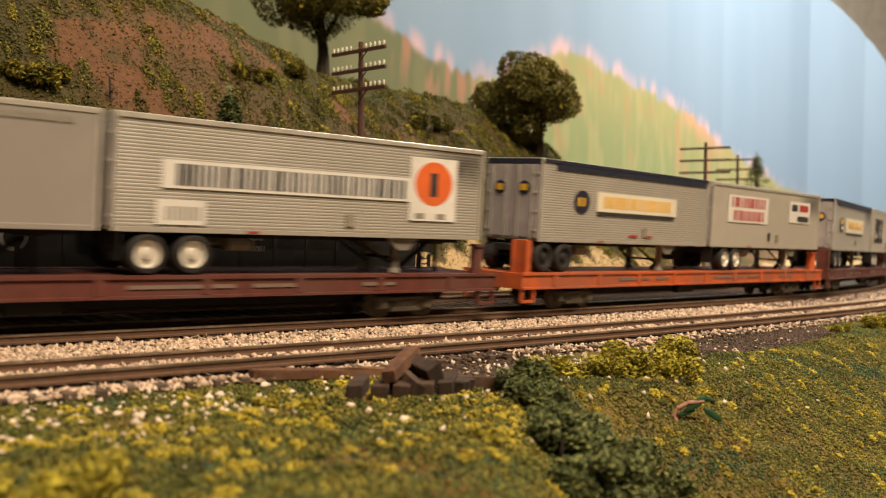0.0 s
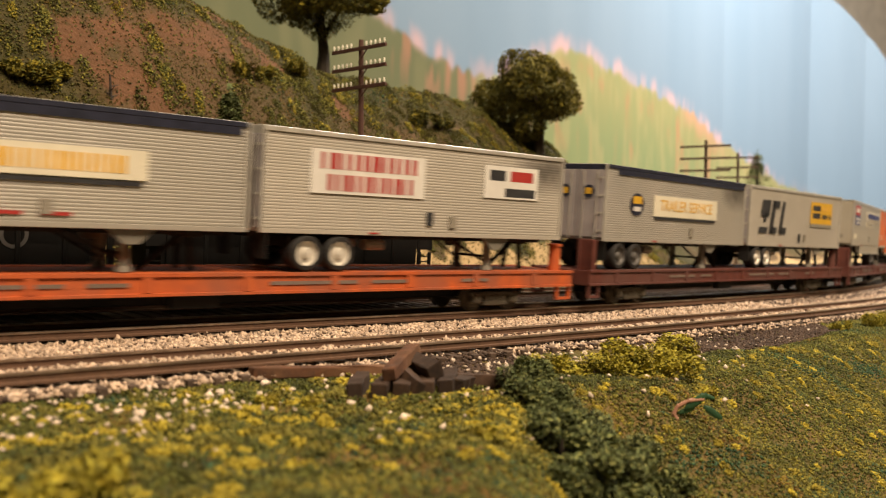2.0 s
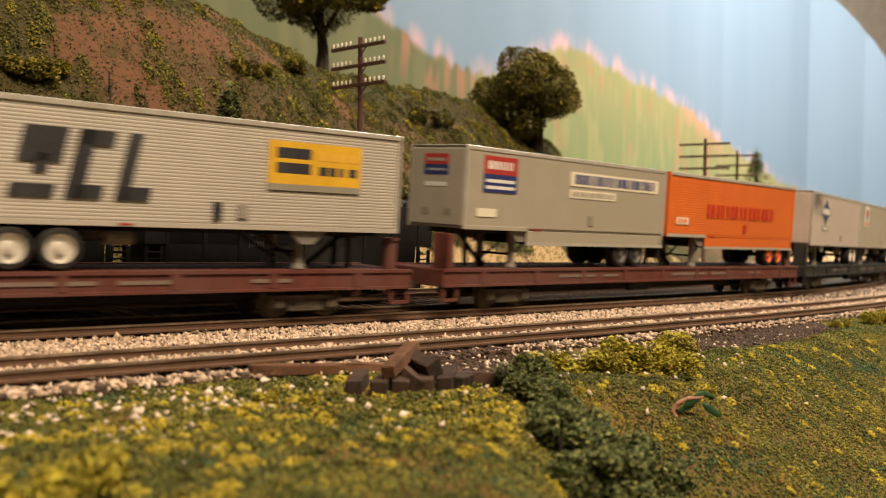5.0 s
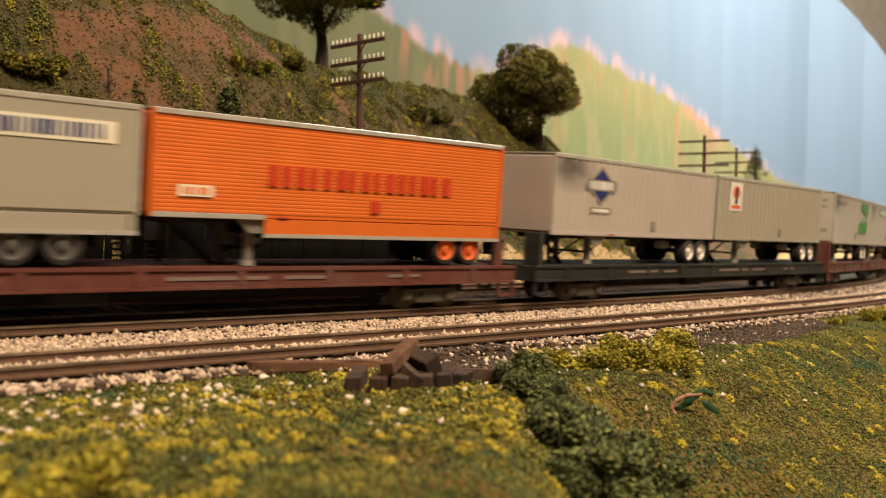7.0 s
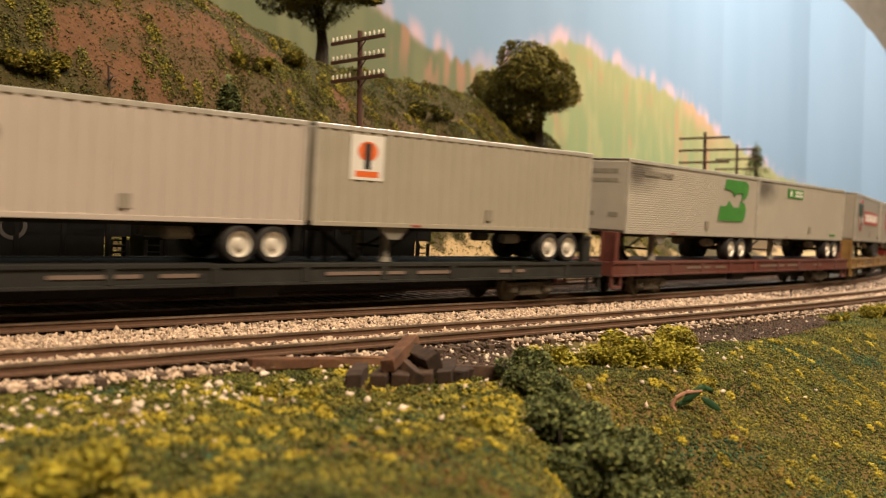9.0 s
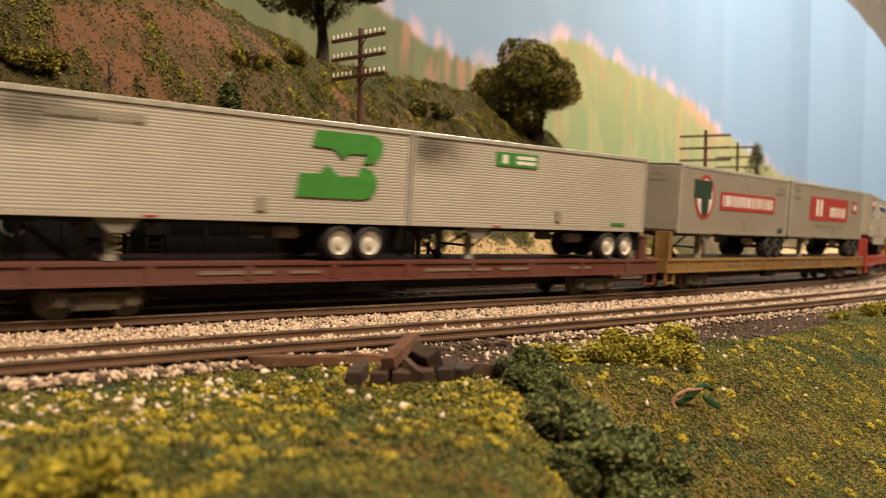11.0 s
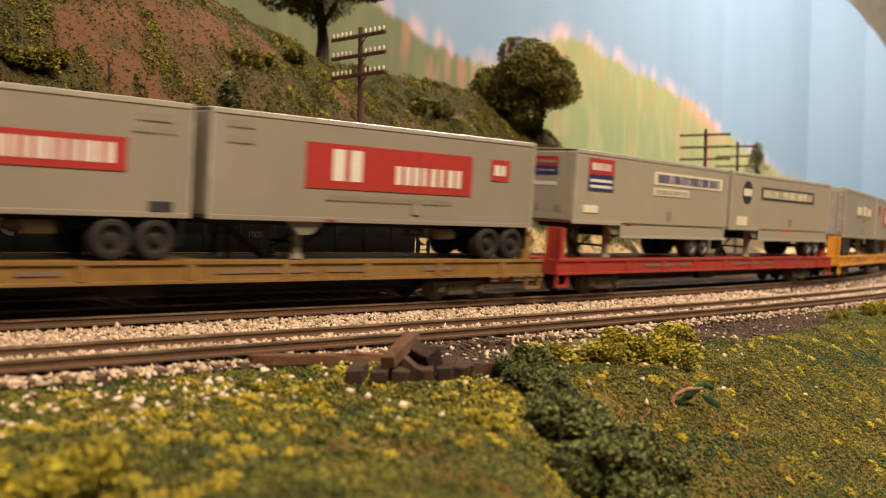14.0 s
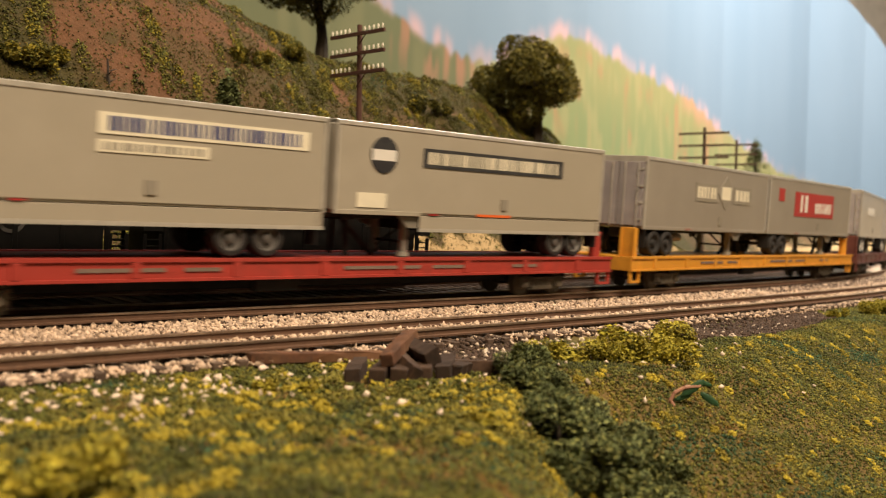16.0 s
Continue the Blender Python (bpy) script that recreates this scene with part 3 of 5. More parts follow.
def meadow():
    s, o, x, y, rng = beside(440000, 20, 560, -260, -66, 13, 1.35)

    def inside(s, o, x, y):
        e = bank_edge(s)
        return (o > e - 190) & ~((s > 160) & (s < 420) & (o > e + 2) & (o > -97)) & (x * x + y * y > 80 ** 2) & (x > .26 * y) & (y > .40 * x)
    keep = inside(s, o, x, y) & ((o < -70 + 4 * waves(x, y, 20, 7)) | (rng.rand(len(o)) < .1))
    s, o, x, y = s[keep], o[keep], x[keep], y[keep]
    slope = o < bank_edge(s) - 4
    w1, w2, w3 = waves(x, y, 26, 21), waves(x, y, 46, 22), waves(x, y, 9, 23)
    a = .7 * w1 + .45 * w3 + rng.normal(0, .38, len(x)) + .3 * slope
    idx = np.where(a < -.5, 2, np.where(a > .35, 5, 0))
    idx = np.where((a > .95) & (rng.rand(len(x)) < .45), 1, idx)
    streak = waves(s, o * .25, 52, 27) + .35 * w3 + rng.normal(0, .25, len(x))       # rust runs down the slope
    idx = np.where(np.where(slope, streak > .85, w2 + rng.normal(0, .3, len(x)) > .78), 3, idx)
    idx = np.where((waves(x, y, 38, 28) + rng.normal(0, .3, len(x)) > np.where(slope, .62, .92)) & (idx != 3), 4, idx)
    rad = rng.uniform(.22, .52, len(x)) * np.where(slope, .95, 1.0)
    z = ground_z(x, y) + rng.uniform(-.1, .4, len(x))
    tx, ty, tz, ti, tr = [], [], [], [], []
    for n, s0, s1, o0, o1, r0, r1, seed, which in ((190, 40, 175, -152, -74, 1.0, 2.6, 71, 6), (200, 40, 175, -152, -72, 1.6, 3.4, 72, 5), (130, 150, 420, -200, -100, .7, 1.5, 73, 6), (120, 150, 420, -200, -100, .8, 1.7, 75, 1), (90, 40, 175, -150, -74, 1.8, 3.4, 74, 0)):
        s2, o2, x2, y2, rng = beside(n, s0, s1, o0, o1, seed)
        ok = inside(s2, o2, x2, y2)
        px, py, pz, k = tufts(x2[ok], y2[ok], r0, r1, 60, seed)
        tx.append(px), ty.append(py), tz.append(ground_z(px, py) + pz + .2), ti.append(np.full(len(px), which)), tr.append(rng.uniform(.26, .52, len(px)))
    scatter("grass", np.concatenate([x, *tx]), np.concatenate([y, *ty]), np.concatenate([z, *tz]), np.concatenate([rad, *tr]), ["g_green", "g_yellow", "g_dark", "g_rust", "g_blue", "g_olive", "tuft"], np.concatenate([idx, *ti]),
            "green and yellow ground foam grass on the near bank", "grass", squash=.8, seed=4, jitter=.6, shape="crumb")


meadow()
# pale pebbles strewn in the grass by the track
s, o, x, y, rng = beside(1900, 40, 300, -140, -64, 14)
keep = (rng.rand(len(o)) < np.clip((o + 140) / 76, 0, 1) ** 2.2 + .03) & (o > bank_edge(s) - 30) & (s < 180 + 200 * rng.rand(len(s)))
s, o, x, y = s[keep], o[keep], x[keep], y[keep]
scatter("pebbles", x, y, ground_z(x, y) + .9, rng.uniform(.4, 1.05, len(x)), ["fleck"], np.zeros(len(x)), "pale pebbles strewn through the grass", "pebbles", seed=5)
# hillside foam: a felt of fine lumps that leaves the bare soil open, and leafy clumps
def hillside():
    s, o, x, y, rng = beside(170000, 60, 700, 74, 262, 15, 1.5)
    bare, u = np.maximum(earth(x, y), .85 * sand(s, o)), rng.rand(len(x))
    keep = (u > bare * .78) & ((o < 228) | (s < 300))
    s, o, x, y, u = (q[keep] for q in (s, o, x, y, u))
    w1, w3, w4 = waves(x, y, 60, 31), waves(x, y, 34, 33), waves(x, y, 14, 34)
    a = .7 * w1 + .5 * w4 + rng.normal(0, .4, len(x))
    idx = np.where(a > 1.25, 1, np.where(a < .2, 2, np.where(a > .8, 4, 0)))
    idx = np.where(w3 + .5 * w4 + rng.normal(0, .35, len(x)) > .75, 3, idx)
    idx = np.where((waves(x, y, 70, 36) + rng.normal(0, .3, len(x)) > .95), 5, idx)
    rad = rng.uniform(.26, .62, len(x))
    z = ground_z(x, y) + rng.uniform(-.2, .6, len(x))
    tx, ty, tz, ti, tr = [], [], [], [], []
    for n, r0, r1, each, seed, which in ((260, 2.0, 4.6, 90, 81, 1), (420, 2.2, 5.4, 100, 82, 4), (460, 2.2, 5.5, 100, 83, 2)):
        s2, o2, x2, y2, rng = beside(n, 80, 640, 84, 215, seed, 1.3)
        ok = np.maximum(earth(x2, y2), sand(s2, o2)) < .45
        px, py, pz, k = tufts(x2[ok], y2[ok], r0, r1, each, seed)
        tx.append(px), ty.append(py), tz.append(ground_z(px, py) + pz * 1.3 + .3), tr.append(rng.uniform(.3, .66, len(px)))
        ti.append(np.where(rng.rand(len(px)) < .25, 0, which))
    scatter("hillside_foliage", np.concatenate([x, *tx]), np.concatenate([y, *ty]), np.concatenate([z, *tz]), np.concatenate([rad, *tr]), ["g_green", "g_yellow", "g_hill", "g_rust", "g_olive", "g_blue"], np.concatenate([idx, *ti]),
            "olive and yellow foam foliage on the hillside", "foliage", squash=.8, seed=6, jitter=.6, shape="crumb")


hillside()


def clumps(name, lobes, n, r0, r1, mats, weights, seed, parent=None, label="", category="", kind="", shell=.55):
    """A crown of small lumps filling the outer shell of several lobes (x, y, z, radius)."""
    rng = np.random.RandomState(seed)
    lobes = np.array(lobes, float)
    k = rng.choice(len(lobes), n, p=lobes[:, 3] ** 2 / (lobes[:, 3] ** 2).sum())
    d = rng.normal(size=(n, 3))
    d /= np.linalg.norm(d, axis=1)[:, None]
    q = lobes[k, :3] + d * (lobes[k, 3] * (shell + (1 - shell) * rng.rand(n) ** .5) * (1 + .12 * np.sin(d[:, 0] * 9 + k) * np.cos(d[:, 2] * 8)))[:, None]
    return scatter(name, q[:, 0], q[:, 1], q[:, 2], rng.uniform(r0, r1, n), mats, rng.choice(len(mats), n, p=weights), label, category, squash=.9, parent=parent, seed=seed, jitter=.5, shape="flake", kind=kind)


def bush(x, y, size, n, mats, weights, seed, label, tall=.7, fine=1.0):
    rng = random.Random(seed)
    z = float(ground_z(np.array([x]), np.array([y]))[0])
    root = tagged(new("bush"), label, "bush")
    root.matrix_basis = at(x, y, z)
    lobes = [(rng.uniform(-.65, .65) * size, rng.uniform(-.65, .65) * size, size * rng.uniform(.12, tall), size * rng.uniform(.2, .46)) for _ in range(11)]
    clumps("foliage", lobes, int(n * 5.5), (size * .028 + .18) * fine, (size * .055 + .36) * fine, mats, weights, seed, root, shell=.4)
    part("stem", cyl((0, 0, -1), (0, 0, size * .5), size * .08, size * .04, 6), "bark", root)
    return root


def tree(x, y, height, lobes, n, seed, label, trunk=4.0, mats=("leaf", "g_dark", "g_yellow"), weights=(.76, .16, .08)):
    z = float(ground_z(np.array([x]), np.array([y]))[0])
    root = tagged(new("tree"), label, "tree")
    root.matrix_basis = at(x, y, z)
    bm = bmesh.new()
    add_cyl(bm, (0, 0, -3), (1, 0, height * .25), trunk * 1.3, trunk * .85, 9)
    add_cyl(bm, (1, 0, height * .24), (-1, 0, height * .5), trunk * .85, trunk * .6, 9)
    part("trunk", bm, "bark", root)
    for lx, ly, lz, lr in lobes[:6]:
        part("limb", cyl((-.5, 0, height * .36), (lx * .8, ly * .8, lz), trunk * .45, trunk * .15, 6), "bark", root)
    clumps("crown", lobes, int(n * 5), .5, 1.3, list(mats), weights, seed, root, shell=.62)
    return root


def lobes_of(seed, n, rx, rz, zc, rad):
    r = random.Random(seed)
    out = []
    for i in range(n):
        a, q = r.uniform(0, 6.28), r.random() ** .5
        out.append((rx * q * math.cos(a), rx * q * math.sin(a), zc + rz * r.uniform(-1, 1) * math.sqrt(max(.05, 1 - q * q)), rad * r.uniform(.7, 1.2)))
    return out


tree(358, 515, 74, lobes_of(3, 15, 31, 13, 52, 13), 5200, 41, "broad olive-leaved tree with a dark trunk on the hill", 4.2)
tree(519, 482, 84, [(a - 6, b + 5, c, d) for a, b, c, d in lobes_of(5, 20, 31, 23, 40, 12)] + [(-21, 18, 9, 11), (-31, 26, 33, 9), (-25, 21, 21, 11), (-12, 10, 12, 11), (6, -5, 34, 13), (11, -10, 46, 12), (16, -14, 34, 10), (2, -2, 54, 13), (-6, 6, 46, 14)], 7600, 42, "round olive-green model tree on the hillside", 4.0)
for k, (x, y, sz, nn, lab) in enumerate([(455, 512, 8, 260, "small olive shrub on the hilltop"), (330, 505, 14, 500, "dark shrub behind the tree"),
                                         (350, 415, 13, 500, "dark green shrub on the lower hill"), (378, 420, 9, 300, "dark green shrub on the lower hill"), (622, 480, 9, 260, "dark shrub on the far slope"),
                                         (395, 462, 11, 500, "dark green shrub on the slope"), (412, 463, 9, 400, "dark green shrub on the slope"), (575, 476, 10, 300, "low olive shrub on the slope"), (190, 455, 12, 400, "yellow-green shrub on the hillside"),
                                         (1010, 620, 22, 300, "distant green shrub below the backdrop"), (1100, 640, 18, 260, "distant green shrub below the backdrop")]):
    bush(x, y, sz, nn, ["g_dark", "leaf", "g_yellow"], (.5, .4, .1), 60 + k, lab)
for k, (x, y, sz, nn) in enumerate([(138, 419, 9, 420), (150, 420, 8, 380), (160, 422, 7, 320), (262, 446, 8, 380), (275, 449, 7, 320), (302, 462, 8, 360)]):
    bush(x, y, sz, nn, ["g_yellow", "g_olive", "g_green"], (.4, .35, .25), 220 + k, "yellow-green foam shrub on the hillside")


def dead_twig(x, y, h, label):
    z = float(ground_z(np.array([x]), np.array([y]))[0])
    root = tagged(new("dead_twig"), label, "twig")
    root.matrix_basis = at(x, y, z - .5, 2, -3, 0)
    part("stalk", cyl((0, 0, 0), (0, 0, h), .7, .4, 6), "bark", root)
    for k in range(4):
        a = k * 2.1 + .4
        part("side_shoot", cyl((0, 0, h * (.1 + .14 * k)), (math.cos(a) * h * .5, math.sin(a) * h * .5, h * (.25 + .12 * k)), .35, .15, 5), "bark", root)


dead_twig(181, 420, 11, "dark broken twig sticking up from the hillside")


def conifer(x, y, h, seed, label):
    z = float(ground_z(np.array([x]), np.array([y]))[0])
    root = tagged(new("conifer"), label, "tree")
    root.matrix_basis = at(x, y, z - 1)
    part("trunk", cyl((0, 0, 0), (0, 0, h * .9), h * .05, h * .01, 6), "bark", root)
    lobes = []
    for i in range(9):                                              # tiers of drooping boughs
        z0, r = h * (.10 + .095 * i), h * .34 * (1 - i / 9.6)
        for j in range(max(4, 9 - i)):
            a = j * 6.283 / max(4, 9 - i) + i * 1.3
            for q in (.35, .7, 1.0):
                lobes.append((math.cos(a) * r * q, math.sin(a) * r * q, z0 + h * .05 * (1 - q) - h * .02 * q, h * .05 * (1.25 - .5 * q)))
    lobes.append((0, 0, h * .98, h * .03))
    clumps("crown", lobes, int(6000 if h < 60 else 3000), h * .008 + .2, h * .015 + .35, ["bush_dark", "g_dark"], (.45, .55), seed, root)


conifer(232, 407, 47, 81, "dark green conifer standing on the lower hillside")
conifer(1168, 696, 86, 82, "distant dark conifer before the backdrop")

# bushes on the near bank
LIME = ("lime-green foam bush beside the near track", ["bush_lime", "g_yellow", "g_green"], (.75, .15, .10))
for k, (s, o, sz, n) in enumerate([(194, -96, 7, 420), (203, -101, 6, 360), (211, -106, 7, 420), (222, -107, 9.5, 800), (226, -114, 8, 420), (244, -104, 8.5, 600), (410, -85, 4.5, 200), (452, -84, 7, 400), (466, -88, 8, 500)]):
    x, y, _ = line(s, o)
    bush(float(x), float(y), sz, n, LIME[1], LIME[2], 100 + k, LIME[0], .75, .8)
DIP = [(174, 164, 7.5), (168, 153, 9), (164, 143, 10), (155, 136, 9.5), (175, 148, 8), (168, 137, 10.5), (178, 136, 9), (159, 127, 10.5), (172, 125, 10), (148, 126, 9), (181, 129, 8)]
for k, (x, y, sz) in enumerate(DIP):
    bush(x, y, sz, 1500, ["bush_dark", "bush_tip", "g_dark"], (.6, .22, .18), 140 + k, "dense dark green foam bush in the dip of the bank", .95, .72)
# soft yellow tuft close to the camera
for k, (x, y, sz) in enumerate([(40, 138, 9), (52, 130, 8), (34, 150, 7)]):
    bush(x, y, sz, 700, ["tuft", "bush_lime", "g_olive"], (.25, .5, .25), 170 + k, "soft yellow-green foam tuft close to the camera", .6)
for k, (s, o) in enumerate([(112, -92), (118, -100), (228, -126), (150, -135), (128, -140), (140, -150)]):
    x, y, _ = line(s, o)
    bush(float(x), float(y), 3.6, 160, ["g_yellow", "bush_lime"], (.6, .4), 190 + k, "small yellow foam tuft in the grass", .6)


# a broken sprig lying on the bank
def sprig(x, y):
    z = float(ground_z(np.array([x]), np.array([y]))[0])
    root = tagged(new("fallen_sprig"), "broken pinkish plastic sprig with dark green leaves on the bank", "sprig")
    root.matrix_basis = at(x, y, z + .6, 0, 0, -40)
    bm, pts = bmesh.new(), [(-1, 0, -.6), (-2.2, 0, 1.2), (-1.2, 0, 3.2), (1.5, 0, 4.6), (5.5, 0, 5.0)]
    for a, b in zip(pts, pts[1:]):
        add_cyl(bm, a, b, .55, .45, 7)
    part("stem", bm, "pink", root, "pinkish curved stem")
    for k, (a, b, c, d) in enumerate([(3.5, 0, 4.4, 5.2), (1.2, .5, 2.0, 3.4), (-6, .5, 1.0, 4.2), (6.5, .5, 5.6, 3.0), (8, .5, 1.5, 4.4)]):
        bm = bmesh.new()
        bmesh.ops.create_uvsphere(bm, u_segments=8, v_segments=5, radius=1, matrix=Matrix.Translation((a, b, c)) @ Matrix.Rotation(.3 * (k - 2), 4, "Y") @ Matrix.Diagonal((d * .7, .35, d * .22, 1)))
        part("leaf", bm, "sprig_green", root)


sprig(212, 146)

# ---- tracks ----
def railway(name, off, s0, s1, label, sink=0.0):
    root = tagged(new(name), label, "track", group="tracks")
    for side in (-8.25, 8.25):
        bm, prof, rows = bmesh.new(), [(-1.3, -2.4), (1.3, -2.4), (1.3, -1.9), (.4, -1.7), (.4, -.7), (.75, -.5), (.75, 0), (-.75, 0), (-.75, -.5), (-.4, -.7), (-.4, -1.7), (-1.3, -1.9)], []
        for s in np.arange(s0, s1, 14.0):
            rows.append([bm.verts.new(line(s, off + side + a, b)) for a, b in prof])
        n = len(prof)
        for p, q in zip(rows, rows[1:]):
            for i in range(n):
                f = bm.faces.new((p[i], q[i], q[(i + 1) % n], p[(i + 1) % n]))
                f.material_index = 0 if i in (5, 6, 7) else 1
        bmesh.ops.recalc_face_normals(bm, faces=bm.faces[:])
        part("rail", bm, ["steel", "rust"], root, "worn brown steel rail")
    tie = None
    for k, s in enumerate(np.arange(s0, min(s1, 900), 6.9)):
        m = on_line(s, off, -4.2 - sink) @ pose(0, 0, 0, 0, 0, math.sin(k * 12.7) * 1.2)
        if tie is None:
            tie = part("tie", box(-1.25, 1.25, -15, 15, -1.4, 1.4, .15), "tie", root, m=m)
        else:
            share(tie, root, m)
    return root


# ---- poles ----
def telegraph_pole(x, y, top, yaw, mat_name, scale, braces, label):
    z = float(ground_z(np.array([x]), np.array([y]))[0]) - 2
    root = tagged(new("telegraph_pole"), label, "pole", group="telegraph poles")
    root.matrix_basis = at(x, y, z, 0, 0, yaw)
    h = top - z
    part("post", cyl((0, 0, 0), (0, 0, h), 1.6 * scale, 1.15 * scale, 10), mat_name, root)
    pin = None
    for k in range(3):
        zz = h - (4.2 + k * 8.6) * scale
        arm = part("crossarm", box(-2.1 * scale, -.9 * scale, -19 * scale, 19 * scale, zz - .8 * scale, zz + .8 * scale, .1), mat_name, root)
        for j in (-17.8, -14.7, -11.6, -8.5, -5.4, 5.4, 8.5, 11.6, 14.7, 17.8) if braces else ():
            if pin is None:
                bm = bmesh.new()
                add_cyl(bm, (0, 0, 0), (0, 0, 1.2 * scale), .3 * scale, .3 * scale, 8)
                add_cyl(bm, (0, 0, .9 * scale), (0, 0, 2.1 * scale), .55 * scale, .38 * scale, 8)
                pin = part("insulator", bm, "glass" if braces else mat_name, arm, m=at(-1.5 * scale, j * scale, zz + .75 * scale))
            else:
                share(pin, arm, at(-1.5 * scale, j * scale, zz + .75 * scale))
        if braces:
            part("brace", cyl((-2.3, -8, zz), (-1.6, 0, zz - 6), .28, .28, 6), mat_name, root)
    return root


telegraph_pole(272, 361, 109, 2, "pole", 1.0, True, "reddish-brown wooden telegraph pole with three crossarms and white insulators")
telegraph_pole(613, 406, 84, 10, "far_pole", 1.0, False, "distant brown telegraph pole with three crossarms")
telegraph_pole(700, 434, 80, 12, "far_pole", .9, False, "more distant brown telegraph pole with crossarms")

# ---- stack of old ties, a rusty beam and a dark timber by the near track ----
rng = random.Random(9)


def timber(name, a, b, w, h, material, label, group="", twist=0):
    """A squared timber between two places in world millimetres (undersides)."""
    A, B = Vector(a), Vector(b)
    L = (B - A).length
    bm = box(-L / 2, L / 2, -w / 2, w / 2, 0, h, .25)
    for e in [e for e in bm.edges if e.calc_length() > L * .5]:
        bmesh.ops.subdivide_edges(bm, edges=[e], cuts=5)
    bmesh.ops.triangulate(bm, faces=bm.faces[:])
    for v in bm.verts:                                              # worn, split corners
        v.co += Vector([rng.uniform(-.22, .22) for _ in range(3)])
    ob = part(name, bm, material)
    ob.matrix_basis = Matrix.Translation((A + B) / 2 * MM) @ (B - A).to_track_quat("X", "Z").to_matrix().to_4x4() @ pose(0, 0, 0, twist)
    return tagged(ob, label, "timber", group)


def gz(x, y):
    return float(ground_z(np.array([x]), np.array([y]))[0])


def put_timbers():
    def lie(x, y, dz=0.0):
        return x, y, gz(x, y) + dz
    timber("rusty_beam", lie(122.5, 205.5, .5), lie(165, 201, -.2), 3.4, 2.6, "rust_beam", "long rusty brown beam lying beside the track")
    timber("dark_timber", lie(159, 180.5), lie(181, 167.5), 3.4, 3.6, "pile_tie", "dark creosoted timber lying in the grass")
    heap = "heap of ties"
    for k, (x, y) in enumerate([(133.3, 178.6), (137.8, 176), (142.3, 173.8), (148.2, 171.4), (153, 170)]):
        d = Vector((.70, .71, 0))
        d.rotate(Euler((0, 0, radians(rng.uniform(-7, 7)))))
        x1, y1 = x + d.x * 17, y + d.y * 17
        timber("old_tie", lie(x, y, -.3), lie(x1, y1, .1), 3.7, 4.2, "pile_tie", "old dark railway tie in a heap", heap, rng.uniform(-5, 5))
    timber("old_tie", lie(157.5, 171.5, .1), lie(168, 177.5, .1), 3.2, 3.2, "pile_tie", "old dark railway tie at the edge of the heap", heap, 8)
    timber("old_tie", lie(142, 177, 4.0), lie(158.5, 188, 7.6), 3.4, 3.0, "rust_beam", "worn brown tie lying aslant on the heap", heap, -6)
    timber("old_tie", lie(146.2, 172.4, .6), lie(150, 187, 4.2), 3.6, 3.6, "pile_tie", "old dark railway tie leaning in the heap", heap, 24)
    timber("old_tie", lie(154, 174, 3.4), lie(157, 188, 5.0), 4.0, 3.8, "pile_tie", "old dark railway tie on top of the heap", heap, -20)


put_timbers()


# ---- hopper cars standing behind ----
def hopper(s_mid, label):
    root = tagged(new("hopper_car"), label, "hopper car", group="hopper cars")
    root.matrix_basis = on_line(s_mid, 54, 0)
    L = 66
    bm = box(-L + 9, L - 9, -14, 14, 10, 36.5)
    add_box(bm, -L, L, -14, 14, 20, 36.5)
    part("body", bm, "hopper", root)
    for i in range(9):
        x = -L + 8 + i * (2 * L - 16) / 8
        part("side_stake", box(x - .7, x + .7, -14.9, -14.02, 12, 36, .1), "hopper", root)
    for sx in (-1, 1):
        bm = bmesh.new()
        vs = [bm.verts.new(p) for p in ((sx * (L - 16), -13, 19), (sx * 8, -13, 7), (sx * 30, -13, 7), (sx * (L - 16), 13, 19), (sx * 8, 13, 7), (sx * 30, 13, 7), (sx * 4, -13, 19), (sx * 4, 13, 19))]
        for f in ((0, 2, 1, 6), (3, 7, 4, 5), (0, 3, 5, 2), (2, 5, 4, 1), (1, 4, 7, 6)):
            bm.faces.new([vs[i] for i in f])
        bmesh.ops.recalc_face_normals(bm, faces=bm.faces[:])
        part("hopper_bay", bm, "hopper", root)
        for y in (-13.4, 13.4):
            for x in (L - .8, L - 6.5):
                part("corner_post", box(sx * x - .6, sx * x + .6, y - .5, y + .5, 9, 19), "hopper", root)
            for j in range(4):
                part("ladder_rung", cyl((sx * (L - .8), y, 10.5 + j * 2.2), (sx * (L - 6.5), y, 10.5 + j * 2.2), .28, .28, 6), "hopper", root)
        part("end_sill", box(sx * L - 2 if sx > 0 else -L, L if sx > 0 else -L + 2, -13, 13, 8, 11), "hopper", root)
        bm = bmesh.new()
        for x in (-10, 10):
            for y in (-8.2, 8.2):
                add_cyl(bm, (sx * 44 + x, y - 1.2, 4.8), (sx * 44 + x, y + 1.2, 4.8), 4.8, seg=16)
        for y in (-10.5, 10.5):
            add_box(bm, sx * 44 - 12, sx * 44 + 12, y - .8, y + .8, 3.5, 7)
        part("truck", bm, "under", root)
    part("centre_sill", box(-L, L, -2.5, 2.5, 7, 11), "hopper", root)
    n = 900
    r = np.random.RandomState(5)
    cx, cy = r.uniform(-L + 2, L - 2, n), r.uniform(-12.5, 12.5, n)
    scatter("coal_load", cx, cy, 35.5 + 3.2 * (1 - (cy / 13) ** 2) + r.uniform(-.3, .3, n), r.uniform(1.2, 2.2, n), ["coal"], np.zeros(n), "heaped black coal load", "", parent=root, seed=7, kind="")
    return root


